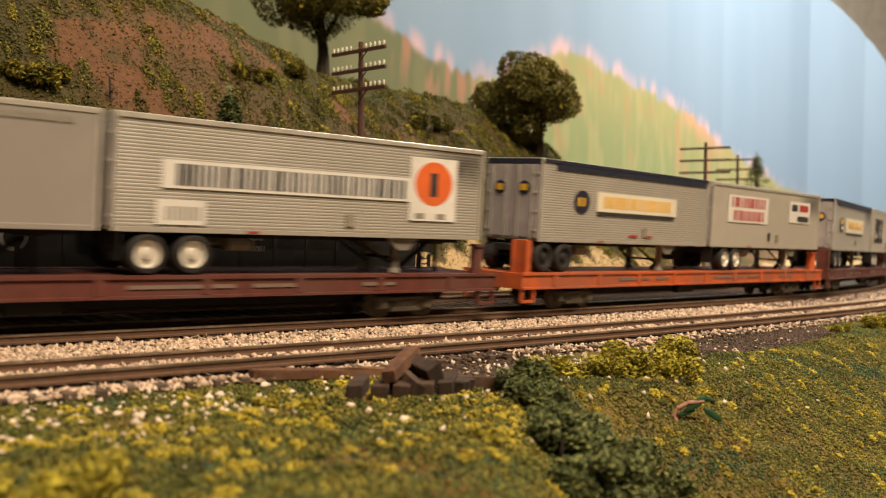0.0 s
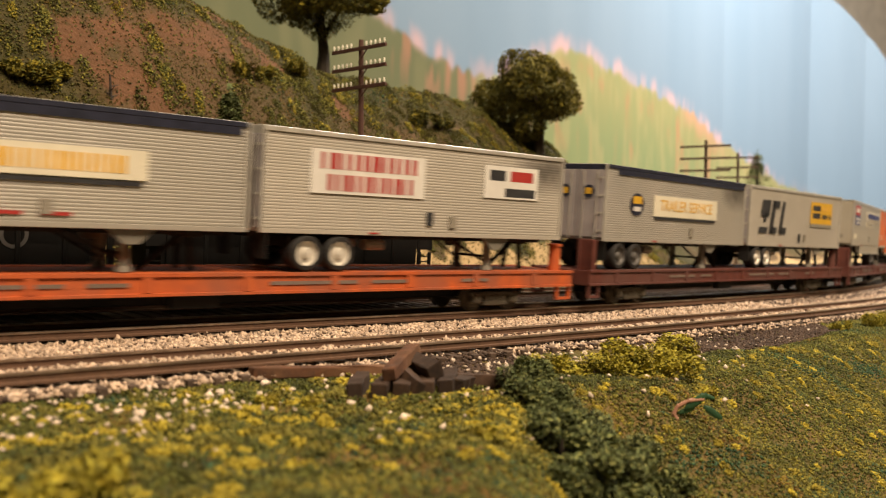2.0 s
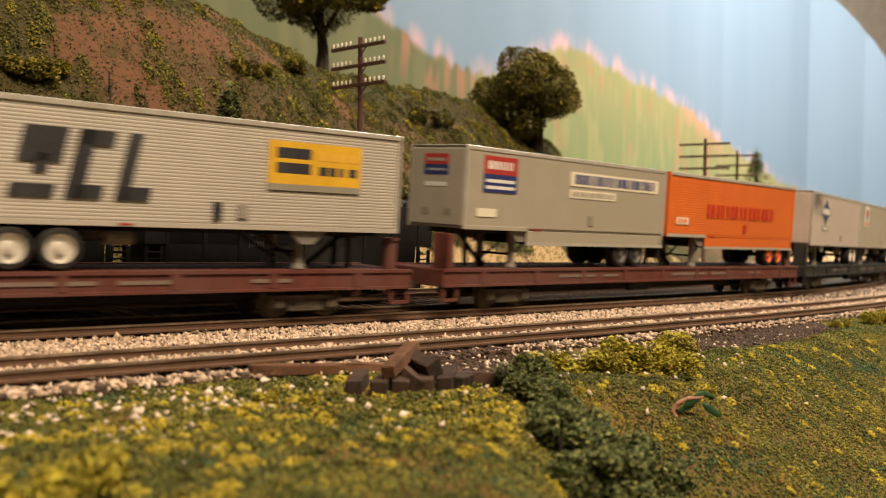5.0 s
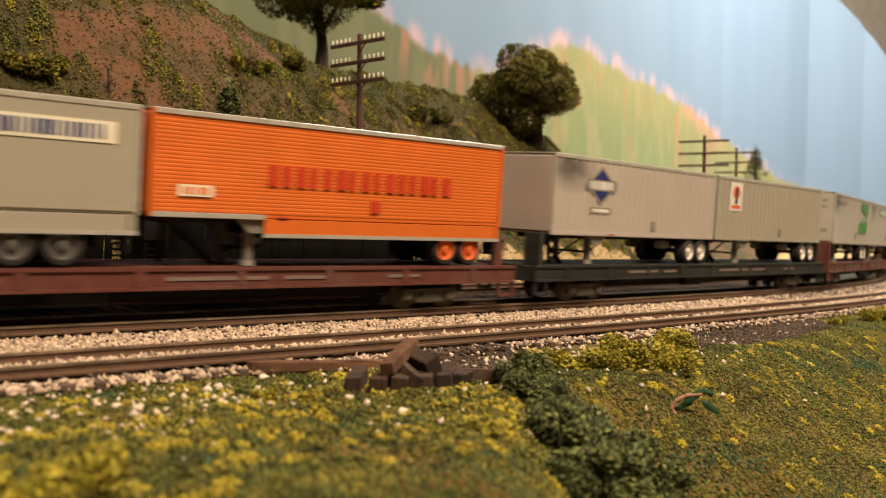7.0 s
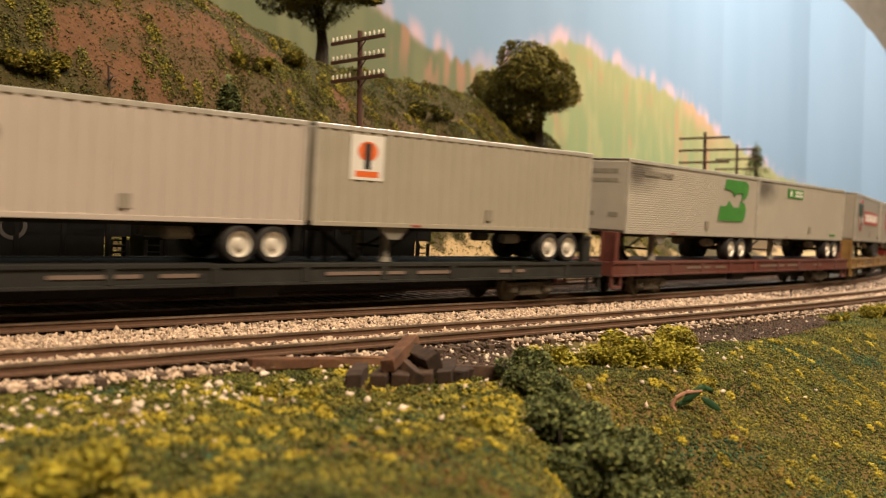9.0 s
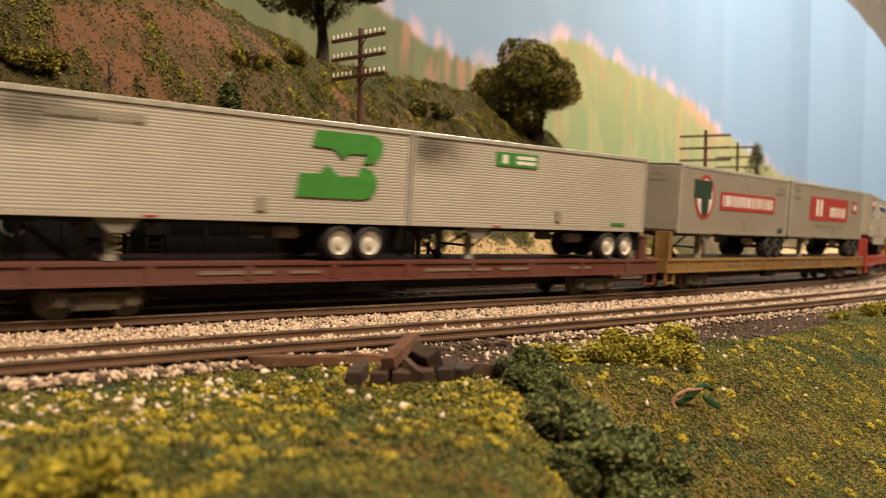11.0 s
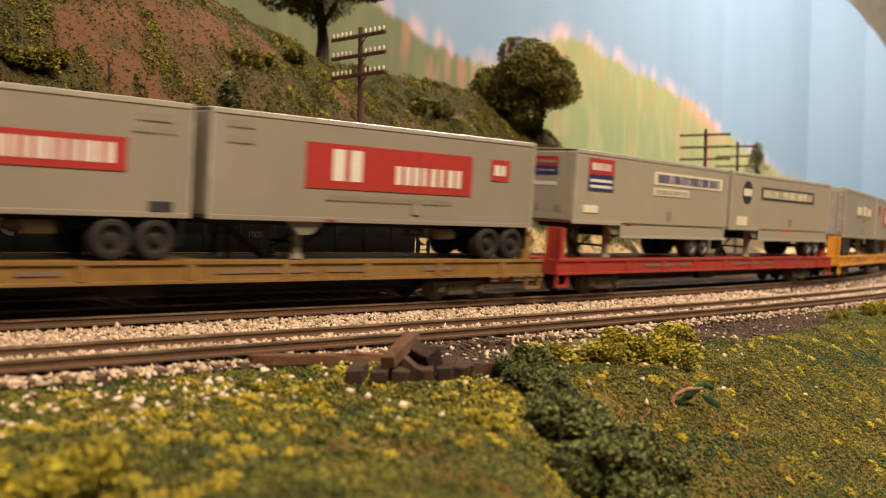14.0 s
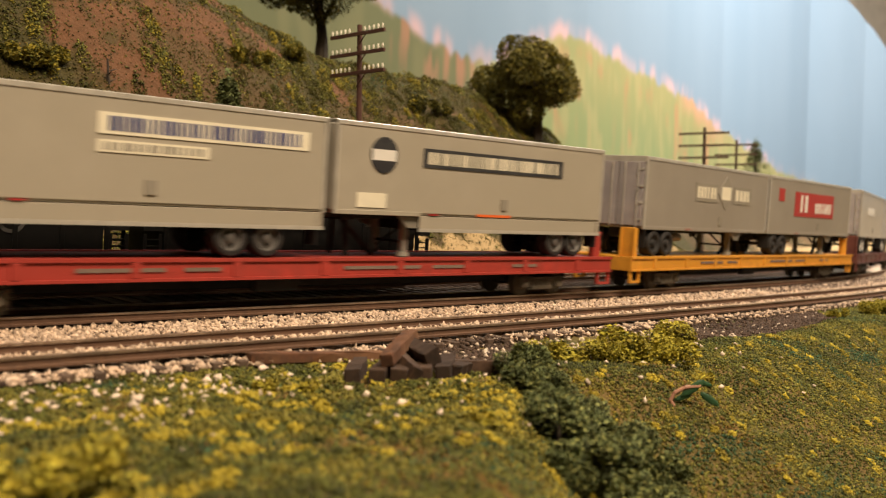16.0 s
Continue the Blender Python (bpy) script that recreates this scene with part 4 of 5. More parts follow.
def lettering(name, body, size, x, y, z, material, parent, label=""):
    """Raised writing on a side that faces the camera."""
    c = bpy.data.curves.new(name, "FONT")
    c.body, c.size, c.align_x, c.align_y, c.extrude = body, size * MM, "CENTER", "CENTER", .05 * MM
    c.materials.append(M[material])
    ob = new(name, c)
    ob.parent = parent
    ob.matrix_basis = at(x, y, z, 90, 0, 0)
    if label:
        tagged(ob, label)
    return ob


hop = hopper(214, "black coal hopper car standing on the rear track")
lettering("reporting_mark", "CRP", 3.6, -22, -14.15, 24.4, "bars_pale", hop, "faded white reporting mark")
lettering("car_number", "10001", 3.0, -22, -14.15, 20.2, "bars_pale", hop, "faded white car number")
hop2 = hopper(76, "black coal hopper car coupled on the rear track")
bm = ring(bmesh.new(), 0, 0, [(3.2, -14.15), (4.4, -14.2), (4.4, -14.02), (3.2, -14.02)], 18)
part("round_emblem", bm, "bars_pale", hop2, "faded round emblem", m=at(28, 0, 23))


# ---- flatcars ----
def flatcar(colour, label):
    """Local x runs from the car's left end; the first trailer starts at 0, the deck lies at 15.5 over the rails."""
    root = tagged(new("flatcar"), label, "flatcar", group="flatcars of the train")
    x0, x1 = -10, 295
    bm = box(x0 + 3, x1 - 3, -13.2, 13.2, 14.2, 15.4)
    part("deck", bm, colour, root)
    for sy in (-1, 1):
        y = sy * 14.1
        bm, ends = bmesh.new(), []
        for x in (x0, x1):
            ends.append([bm.verts.new((x, y + sy * a, b)) for a, b in ((-.8, 9.2), (1.2, 9.2), (1.2, 10), (.6, 10.1), (.6, 14.6), (1.2, 14.7), (1.2, 15.7), (-.8, 15.7))])
        for i in range(8):
            bm.faces.new((ends[0][i], ends[1][i], ends[1][(i + 1) % 8], ends[0][(i + 1) % 8]))
        bm.faces.new(ends[0])
        bm.faces.new(ends[1])
        bmesh.ops.recalc_face_normals(bm, faces=bm.faces[:])
        part("side_sill", bm, colour, root)
        for i in range(9):
            xx = x0 + 22 + i * 32.5
            part("stake_pocket", box(xx - 1.4, xx + 1.4, sy * 14.95 - .35, sy * 14.95 + .35, 10.2, 14.6, .08), colour, root)
        for xe, w in ((x0, 9), (x1 - 9, 9)):
            bm = box(xe + .3, xe + 1.5, sy * 14 - .6, sy * 14 + .6, 4.6, 9.4)
            add_box(bm, xe + w - 1.4, xe + w - .2, sy * 14 - .6, sy * 14 + .6, 4.6, 9.4)
            add_box(bm, xe + .3, xe + w - .2, sy * 14 - .7, sy * 14 + .7, 4.0, 5.0)
            part("sill_step", bm, colour, root)
        part("equipment_box", box(118, 134, sy * 11 - 1.6, sy * 11 + 1.6, 5.2, 9.0, .3), "under", root)
    part("centre_sill", box(x0 + 16, x1 - 16, -3.2, 3.2, 5.2, 14.0, .4), "under", root)
    for xe in (x0 + .5, x1 - 2.0):
        part("end_sill", box(xe, xe + 1.5, -14, 14, 9.2, 15.4, .15), colour, root)
    # raised bridge plates at the ends
    bm = box(x0 + 4, x0 + 5.4, -13.4, -6.2, 15.4, 28.4, .2)
    for q in (-13.2, -6.6):
        add_box(bm, x0 + 3.2, x0 + 6.2, q - .5, q + .5, 15.4, 28.0, .1)
    part("bridge_plate", bm, colour, root, "raised bridge plate")
    bm = cyl((x1 - 6, -10, 15.4), (x1 - 6, -10, 25.5), 2.5, 2.3, 12)
    add_cyl(bm, (x1 - 6, -10, 25.2), (x1 - 6, -10, 26.2), 2.8, 2.8, 12)
    part("end_post", bm, colour, root, "stubby end post")
    # coupler
    for xa, xb in ((x0 - 9, x0 + 4), (x1 - 4, x1 + 9)):
        bm = box(xa, xb, -1.3, 1.3, 7.6, 10.2, .3)
        part("coupler", bm, "under", root)
    # trucks
    frame_me = wheel_me = None
    for xc in (31, 254):
        for sy in (-1, 1):
            if frame_me is None:
                bm = box(-13, 13, -.9, .9, 6.2, 7.6, .3)
                add_box(bm, -6.5, 6.5, -1.0, 1.0, 2.4, 4.0, .3)
                for q in (-10, 10):
                    add_box(bm, q - 2.6, q + 2.6, -1.2, 1.2, 3.2, 7.4, .6)
                    add_cyl(bm, (q, -1.6, 5.0), (q, -1.0, 5.0), 1.5, seg=10)
                for q in (-5, 5):
                    add_box(bm, q - 1, q + 1, -.9, .9, 3.0, 7.0, .2)
                for q in (-2.4, 0, 2.4):
                    add_cyl(bm, (q, -.6, 3.6), (q, -.6, 6.4), .9, seg=8)
                frame_me = part("truck_frame", bm, "truck", root, m=at(xc, sy * 11.0, 0, 0, 0, 0))
            else:
                share(frame_me, root, at(xc, sy * 11.0, 0, 0, 0, 0 if sy < 0 else 180))
        for q in (-10, 10):
            if wheel_me is None:
                bm = cyl((0, -9.5, 0), (0, 9.5, 0), 1.1, 1.1, 8)
                for sy in (-1, 1):
                    ring(bm, 0, 0, [(.6, sy * 9.6), (3.4, sy * 9.2), (4.3, sy * 9.5), (4.85, sy * 9.4), (4.85, sy * 7.6), (5.4, sy * 7.2), (5.3, sy * 6.9), (.6, sy * 7.3)], 18)
                wheel_me = part("wheelset", bm, "truck", root, m=at(xc + q, 0, 5.0))
            else:
                share(wheel_me, root, at(xc + q, 0, 5.0))
    # faded lettering on the sill
    for xx, w in ((60, 26), (92, 12), (150, 34), (190, 18), (232, 14)):
        part("faded_lettering", box(xx, xx + w, -15.02, -14.66, 11.9, 13.0), "sill_mark", root)
    return root


# ---- trailers ----
HB, HT, LT = 27.6, 60.4, 141.2


def side_profile(style, ztop, zbot):
    """Corrugation of a side: (z, depth outward)."""
    n = {"fine": 30, "coarse": 24}[style]
    out, st = [], (ztop - zbot) / n
    for i in range(n):
        z = zbot + i * st
        out += [(z, 0), (z + st * .25, .09), (z + st * .7, .09), (z + st * .95, 0)]
    out.append((ztop, 0))
    return out


# the two interlocking halves of the large green emblem, in its own square
CUT_SHAPES = [[(.2, 1), (.86, 1), (.96, .96), (1, .86), (.98, .7), (.9, .57), (.76, .55), (.8, .7), (.6, .69), (.52, .6), (.4, .74), (.16, .76)],
              [(0, 0), (.78, 0), (.88, .04), (.94, .18), (.94, .32), (.88, .45), (.74, .5), (.70, .34), (.48, .33), (.34, .5), (.26, .36), (.04, .34)]]


def trailer(style, colour, rear_left, axles, label, hub="hub", belly=False, stripe=None, decals=(), door_discs=False, soot="", nose=(), name="semi_trailer"):
    """Local origin: the left lower end on the deck. Front, doors and wheels as rear_left says."""
    root = tagged(new(name), label, "trailer", group="trailers on the train")
    zb, zt = (29.8 if belly else HB) - 15.5, HT - 15.5
    ty = 9.9 if belly else 10.8
    fl = (lambda x: x) if rear_left else (lambda x: LT - x)     # x measured from the rear end

    def bx(xa, xb, *a, **k):
        p, q = sorted((fl(xa), fl(xb)))
        return box(p, q, *a, **k)
    bm = box(.6, LT - .6, -13.4, 13.4, zb + .3, zt - .3, .3)
    part("body", bm, colour, root)
    part("roof", box(0, LT, -13.7, 13.7, zt - .35, zt, .15), "rail", root, "pale ribbed metal roof")
    for sy in (-1, 1):
        bm = bmesh.new()
        if style in ("fine", "coarse"):
            rows = [[bm.verts.new((x, sy * (13.5 + d), z)) for x in (1.2, LT - 1.2)] for z, d in side_profile(style, zt - 1.6, zb + 1.6)]
            for a, b in zip(rows, rows[1:]):
                bm.faces.new((a[0], a[1], b[1], b[0]))
        elif style == "posts":
            xs, st = [], (LT - 2) / 27
            for i in range(27):
                x = 1 + i * st
                xs += [(x, .1), (x + st * .6, .1), (x + st * .66, .5), (x + st * .94, .5)]
            cols = [[bm.verts.new((x, sy * (13.5 + d), z)) for z in (zb + 1.3, zt - 1.3)] for x, d in xs + [(LT - 1, .1)]]
            for a, b in zip(cols, cols[1:]):
                bm.faces.new((a[0], b[0], b[1], a[1]))
        else:
            add_box(bm, 1, LT - 1, sy * 13.62 - .15, sy * 13.62 + .15, zb + 1.2, zt - 1.2)
        bmesh.ops.recalc_face_normals(bm, faces=bm.faces[:])
        part("side_panel", bm, soot or colour, root)
        part("top_rail", box(0, LT, sy * 13.75 - .3, sy * 13.75 + .3, zt - 1.6, zt - .1, .1), stripe or "rail", root)
        part("bottom_rail", bx(LT - 38 if belly else 0, LT, sy * 13.75 - .3, sy * 13.75 + .3, zb, zb + 1.5, .1), colour if colour != "orange_side" else "rail", root)
        for x in (0, LT):
            part("corner_post", box(x - .9 if x else -.15, x + .15 if x else .9, sy * 13.7 - .4, sy * 13.7 + .4, zb, zt - .1, .15), "rail" if colour != "orange_side" else colour, root)
        if stripe:
            part("top_stripe", box(10, LT - 3, sy * 13.98 - .06, sy * 13.98 + .06, zt - 4.0, zt - 1.7), stripe, root, "dark stripe below the roof")
        if belly:
            bm = bx(.3, LT - 38, sy * 13.55 - .25, sy * 13.55 + .25, zb - 4.8, zb + .2, .1)
            part("drop_skirt", bm, colour, root)
            part("skirt_rail", bx(0, LT - 37.6, sy * 13.85 - .15, sy * 13.85 + .15, zb - 5.4, zb - 4.2), "rail", root)
    if belly:
        part("belly", bx(axles[1] + 10, LT - 38.4, -13.2, 13.2, zb - 5.0, zb + .2), "under", root)
    # doors and nose
    for sy in (-1, 1):
        part("door", bx(-.5, .3, sy * 6.6 - 6.3, sy * 6.6 + 6.3, zb + 1.5, zt - 2.6, .15), "door" if rear_left else colour, root)
        for q in (-3.6, 3.2):
            part("lock_rod", cyl((fl(-.9), sy * 6.6 + q, zb + .8), (fl(-.9), sy * 6.6 + q, zt - 3), .3, .3, 6), "rail", root)
        for j in range(4):
            part("hinge", bx(-1.0, -.3, sy * 12.0 - .9, sy * 12.0 + .9, zb + 4 + j * 7.5, zb + 4.8 + j * 7.5), "rail", root)
        if door_discs:
            bm = ring(bmesh.new(), 0, 0, [(.05, -.2), (2.8, -.2), (2.8, .2)], 18)
            part("door_badge", bm, "navy", root, "round dark badge", m=at(fl(-.75), sy * 6.0, zb + 21, 0, 0, -90 if rear_left else 90))
            part("badge_mark", bx(-1.15, -1.0, sy * 6 - 1.6, sy * 6 + 1.6, zb + 19.8, zb + 22.4), "d_yellow", root)
    part("rear_header", bx(-.4, .4, -13.4, 13.4, zt - 2.6, zt - .3), stripe or "rail", root)
    # nose end
    part("nose", bx(LT - .5, LT + .25, -13.0, 13.0, zb + 1.2, zt - 1.2, .3), colour, root)
    for y0, y1, v0, v1, c in nose:
        part("nose_marking", bx(LT + .2, LT + .38, y0, y1, zb + v0 * (zt - zb), zb + v1 * (zt - zb)), c, root)
    # floor frame and bogie
    part("floor_frame", bx(2, LT - 2, -4.5, 4.5, zb - 1.6, zb + .2), "under", root)
    bm = bx(axles[0] - 9, axles[1] + 9, -5.2, 5.2, zb - 4.2, zb - 1.4, .2)
    part("bogie_frame", bm, "under", root)
    tyre = None
    for ax in axles:
        part("axle", cyl((fl(ax), -11, 5.9), (fl(ax), 11, 5.9), .9, .9, 8), "under", root)
        for sy in (-1, 1):
            if tyre is None:
                bm = ring(bmesh.new(), 0, 0, [(3.9, -2.6), (4.1, -3.0), (5.3, -3.0), (5.85, -2.4), (5.85, -.5), (5.4, -.2), (5.4, .2), (5.85, .5), (5.85, 2.4), (5.3, 3.0), (3.4, 3.0)], 24)
                tyre = part("tyre", bm, "tyre", root, m=at(fl(ax), -ty, 5.9))
                bm = ring(bmesh.new(), 0, 0, [(4.05, -2.8), (3.75, -2.75), (3.3, -1.9), (1.9, -1.7), (1.4, -2.9), (.4, -3.1), (.05, -3.1)], 20)
                rim = part("rim", bm, hub, tyre)
            else:
                t2 = share(tyre, root, at(fl(ax), sy * ty, 5.9, 0, 0, 0 if sy < 0 else 180))
                share(rim, t2, Matrix())
    for sy in (-1, 1):
        part("mud_flap", bx(2.2, 2.7, sy * 10.8 - 3, sy * 10.8 + 3, 4, zb), "under", root)
    # landing gear and fifth wheel stand
    for sy in (-1, 1):
        bm = bx(LT - 37, LT - 34.6, sy * 8 - 1.2, sy * 8 + 1.2, 1.4, zb, .2)
        add_cyl(bm, (fl(LT - 35.8), sy * 8, 0), (fl(LT - 35.8), sy * 8, 1.6), 2.4, 2.0, 12)
        part("landing_leg", bm, "gear", root)
        bm = bmesh.new()
        xm = fl(LT - 35.8)
        tri = [[bm.verts.new((xm + q, sy * 12.2 + w, zz)) for q, zz in ((-7, zb), (7, zb), (2.2, zb - 4.2), (-2.2, zb - 4.2))] for w in (-.4, .4)]
        bm.faces.new(tri[0])
        bm.faces.new(tri[1][::-1])
        for i in range(4):
            bm.faces.new((tri[0][i], tri[0][(i + 1) % 4], tri[1][(i + 1) % 4], tri[1][i]))
        bmesh.ops.recalc_face_normals(bm, faces=bm.faces[:])
        part("leg_gusset", bm, "gear", root)
        part("leg_brace", cyl((fl(LT - 36), sy * 7, 3), (fl(LT - 52), sy * 5, zb - 1), .5, .5, 6), "under", root)
    part("cross_brace", cyl((fl(LT - 36), -8, 5), (fl(LT - 36), 8, 5), .5, .5, 6), "under", root)
    bm = bmesh.new()
    add_box(bm, *sorted((fl(LT - 16), fl(LT - 10))), -5, 5, zb - 2.2, zb - .2, .2)
    add_cyl(bm, (fl(LT - 13), -3.5, zb - 2), (fl(LT - 13), -4.5, 0), .9, .9, 8)
    add_cyl(bm, (fl(LT - 13), 3.5, zb - 2), (fl(LT - 13), 4.5, 0), .9, .9, 8)
    add_cyl(bm, (fl(LT - 14), 0, zb - 2), (fl(LT - 28), 0, 0), .9, .9, 8)
    part("hitch_stand", bm, "under", root)
    for sy in (-1, 1):
        part("air_tank", cyl((fl(axles[1] + 14), sy * 8, zb - 3.4), (fl(axles[1] + 22), sy * 8, zb - 3.4), 1.9, 1.9, 12), "gear", root)
    # markings
    y = -13.92
    H = zt - zb
    for kind, u0, u1, v0, v1, c, *more in decals:
        xa, xb, za, zc = u0 * LT, u1 * LT, zb + v0 * H, zb + v1 * H
        lift = .02 + (more[1] if len(more) > 1 else 0)
        if kind == "rect":
            part("sign_panel", box(xa, xb, y - .12 - lift, y + .1, za, zc), c, root)
        elif kind == "disc":
            r = (zc - za) / 2
            bm = ring(bmesh.new(), 0, 0, [(.02, -.14 - lift), (1, -.14 - lift), (1, .1)], 28)
            bmesh.ops.transform(bm, matrix=Matrix.Diagonal(((xb - xa) / 2, 1, r, 1)), verts=bm.verts[:])
            part("round_emblem", bm, c, root, m=at((xa + xb) / 2, y, (za + zc) / 2))
        elif kind == "diamond":
            bm = ring(bmesh.new(), 0, 0, [(.02, -.14 - lift), (1, -.14 - lift), (1, .1)], 4)
            bmesh.ops.transform(bm, matrix=Matrix.Diagonal(((xb - xa) / 2, 1, (zc - za) / 2, 1)), verts=bm.verts[:])
            part("diamond_emblem", bm, c, root, m=at((xa + xb) / 2, y, (za + zc) / 2))
        elif kind == "bars":
            n, k = more[0], random.Random(int(u0 * 1000) + more[0])
            bm, st = bmesh.new(), (xb - xa) / n
            for i in range(n):
                q, w = xa + st * i, k.uniform(.42, .84)
                add_box(bm, q + st * .08, q + st * (.08 + w), y - .22 - lift, y, za, zc)
            if n > 2:
                tagged(part("lettering", bm, c, root), kind="stuff")
            else:
                part("lettering", bm, c, root)
        elif kind == "slant":
            bm = bmesh.new()
            w, sh = xb - xa, (zc - za) * .22
            for i, (p0, p1, q0, q1) in enumerate([(0, .3, .5, 1), (.0, .3, .0, .18), (.12, .22, .35, .62), (.38, .5, 0, 1), (.38, .64, .78, 1), (.44, .64, 0, .2), (.74, .84, 0, 1), (.78, 1.0, 0, .2)]):
                r = add_box(bm, xa + w * p0, xa + w * p1, y - .2, y, za + (zc - za) * q0, za + (zc - za) * q1)
            for v in bm.verts:
                v.co.x += (v.co.z - za) / (zc - za) * sh
            part("slanted_emblem", bm, c, root)
        elif kind == "cut":
            bm = bmesh.new()
            for outline in CUT_SHAPES:
                rows = [[bm.verts.new((xa + (xb - xa) * q, w, za + (zc - za) * r)) for q, r in outline] for w in (y - .2, y)]
                bm.faces.new(rows[0])
                for i in range(len(outline)):
                    j = (i + 1) % len(outline)
                    bm.faces.new((rows[0][i], rows[0][j], rows[1][j], rows[1][i]))
            bmesh.ops.recalc_face_normals(bm, faces=bm.faces[:])
            part("block_emblem", bm, c, root)
        elif kind == "text":
            lettering("lettering", more[0], (zc - za) * 1.35, (xa + xb) / 2, y - .26 - lift, (za + zc) / 2, c, root)
    # placard box and reflector
    part("placard_box", box(.56 * LT, .585 * LT, y - .3, y + .1, zb + 3.4, zb + 7.4), "d_grey" if colour != "orange_side" else "d_darkred", root)
    part("reflector", box(.30 * LT, .33 * LT, y - .3, y + .1, zb + .5, zb + 1.0), "d_red", root)
    return root


L_AX, R_AX = (11, 25), (9, 22)
REA = [("rect", .07, .21, .68, .9, "d_red"), ("rect", .07, .21, .46, .68, "d_blue"), ("bars", .085, .195, .74, .84, "d_white", 8), ("rect", .08, .2, .58, .62, "d_white", 0, .03), ("rect", .08, .2, .5, .54, "d_white", 0, .03),
       ("rect", .46, .95, .63, .82, "cream"), ("bars", .48, .93, .66, .79, "d_blue", 36), ("rect", .46, .70, .47, .58, "cream"), ("bars", .47, .69, .49, .56, "d_grey", 16), ("rect", .05, .13, .16, .26, "cream")]
REA_NOSE = [(-5.5, 6.5, .76, .89, "d_red"), (-5.5, 6.5, .64, .76, "d_blue"), (-4, 5, .80, .84, "d_white"), (-4, 5, .685, .715, "d_white"), (-5, 6, .50, .55, "d_white"), (-8, -4, .16, .24, "d_grey"), (3, 7, .16, .24, "d_grey")]
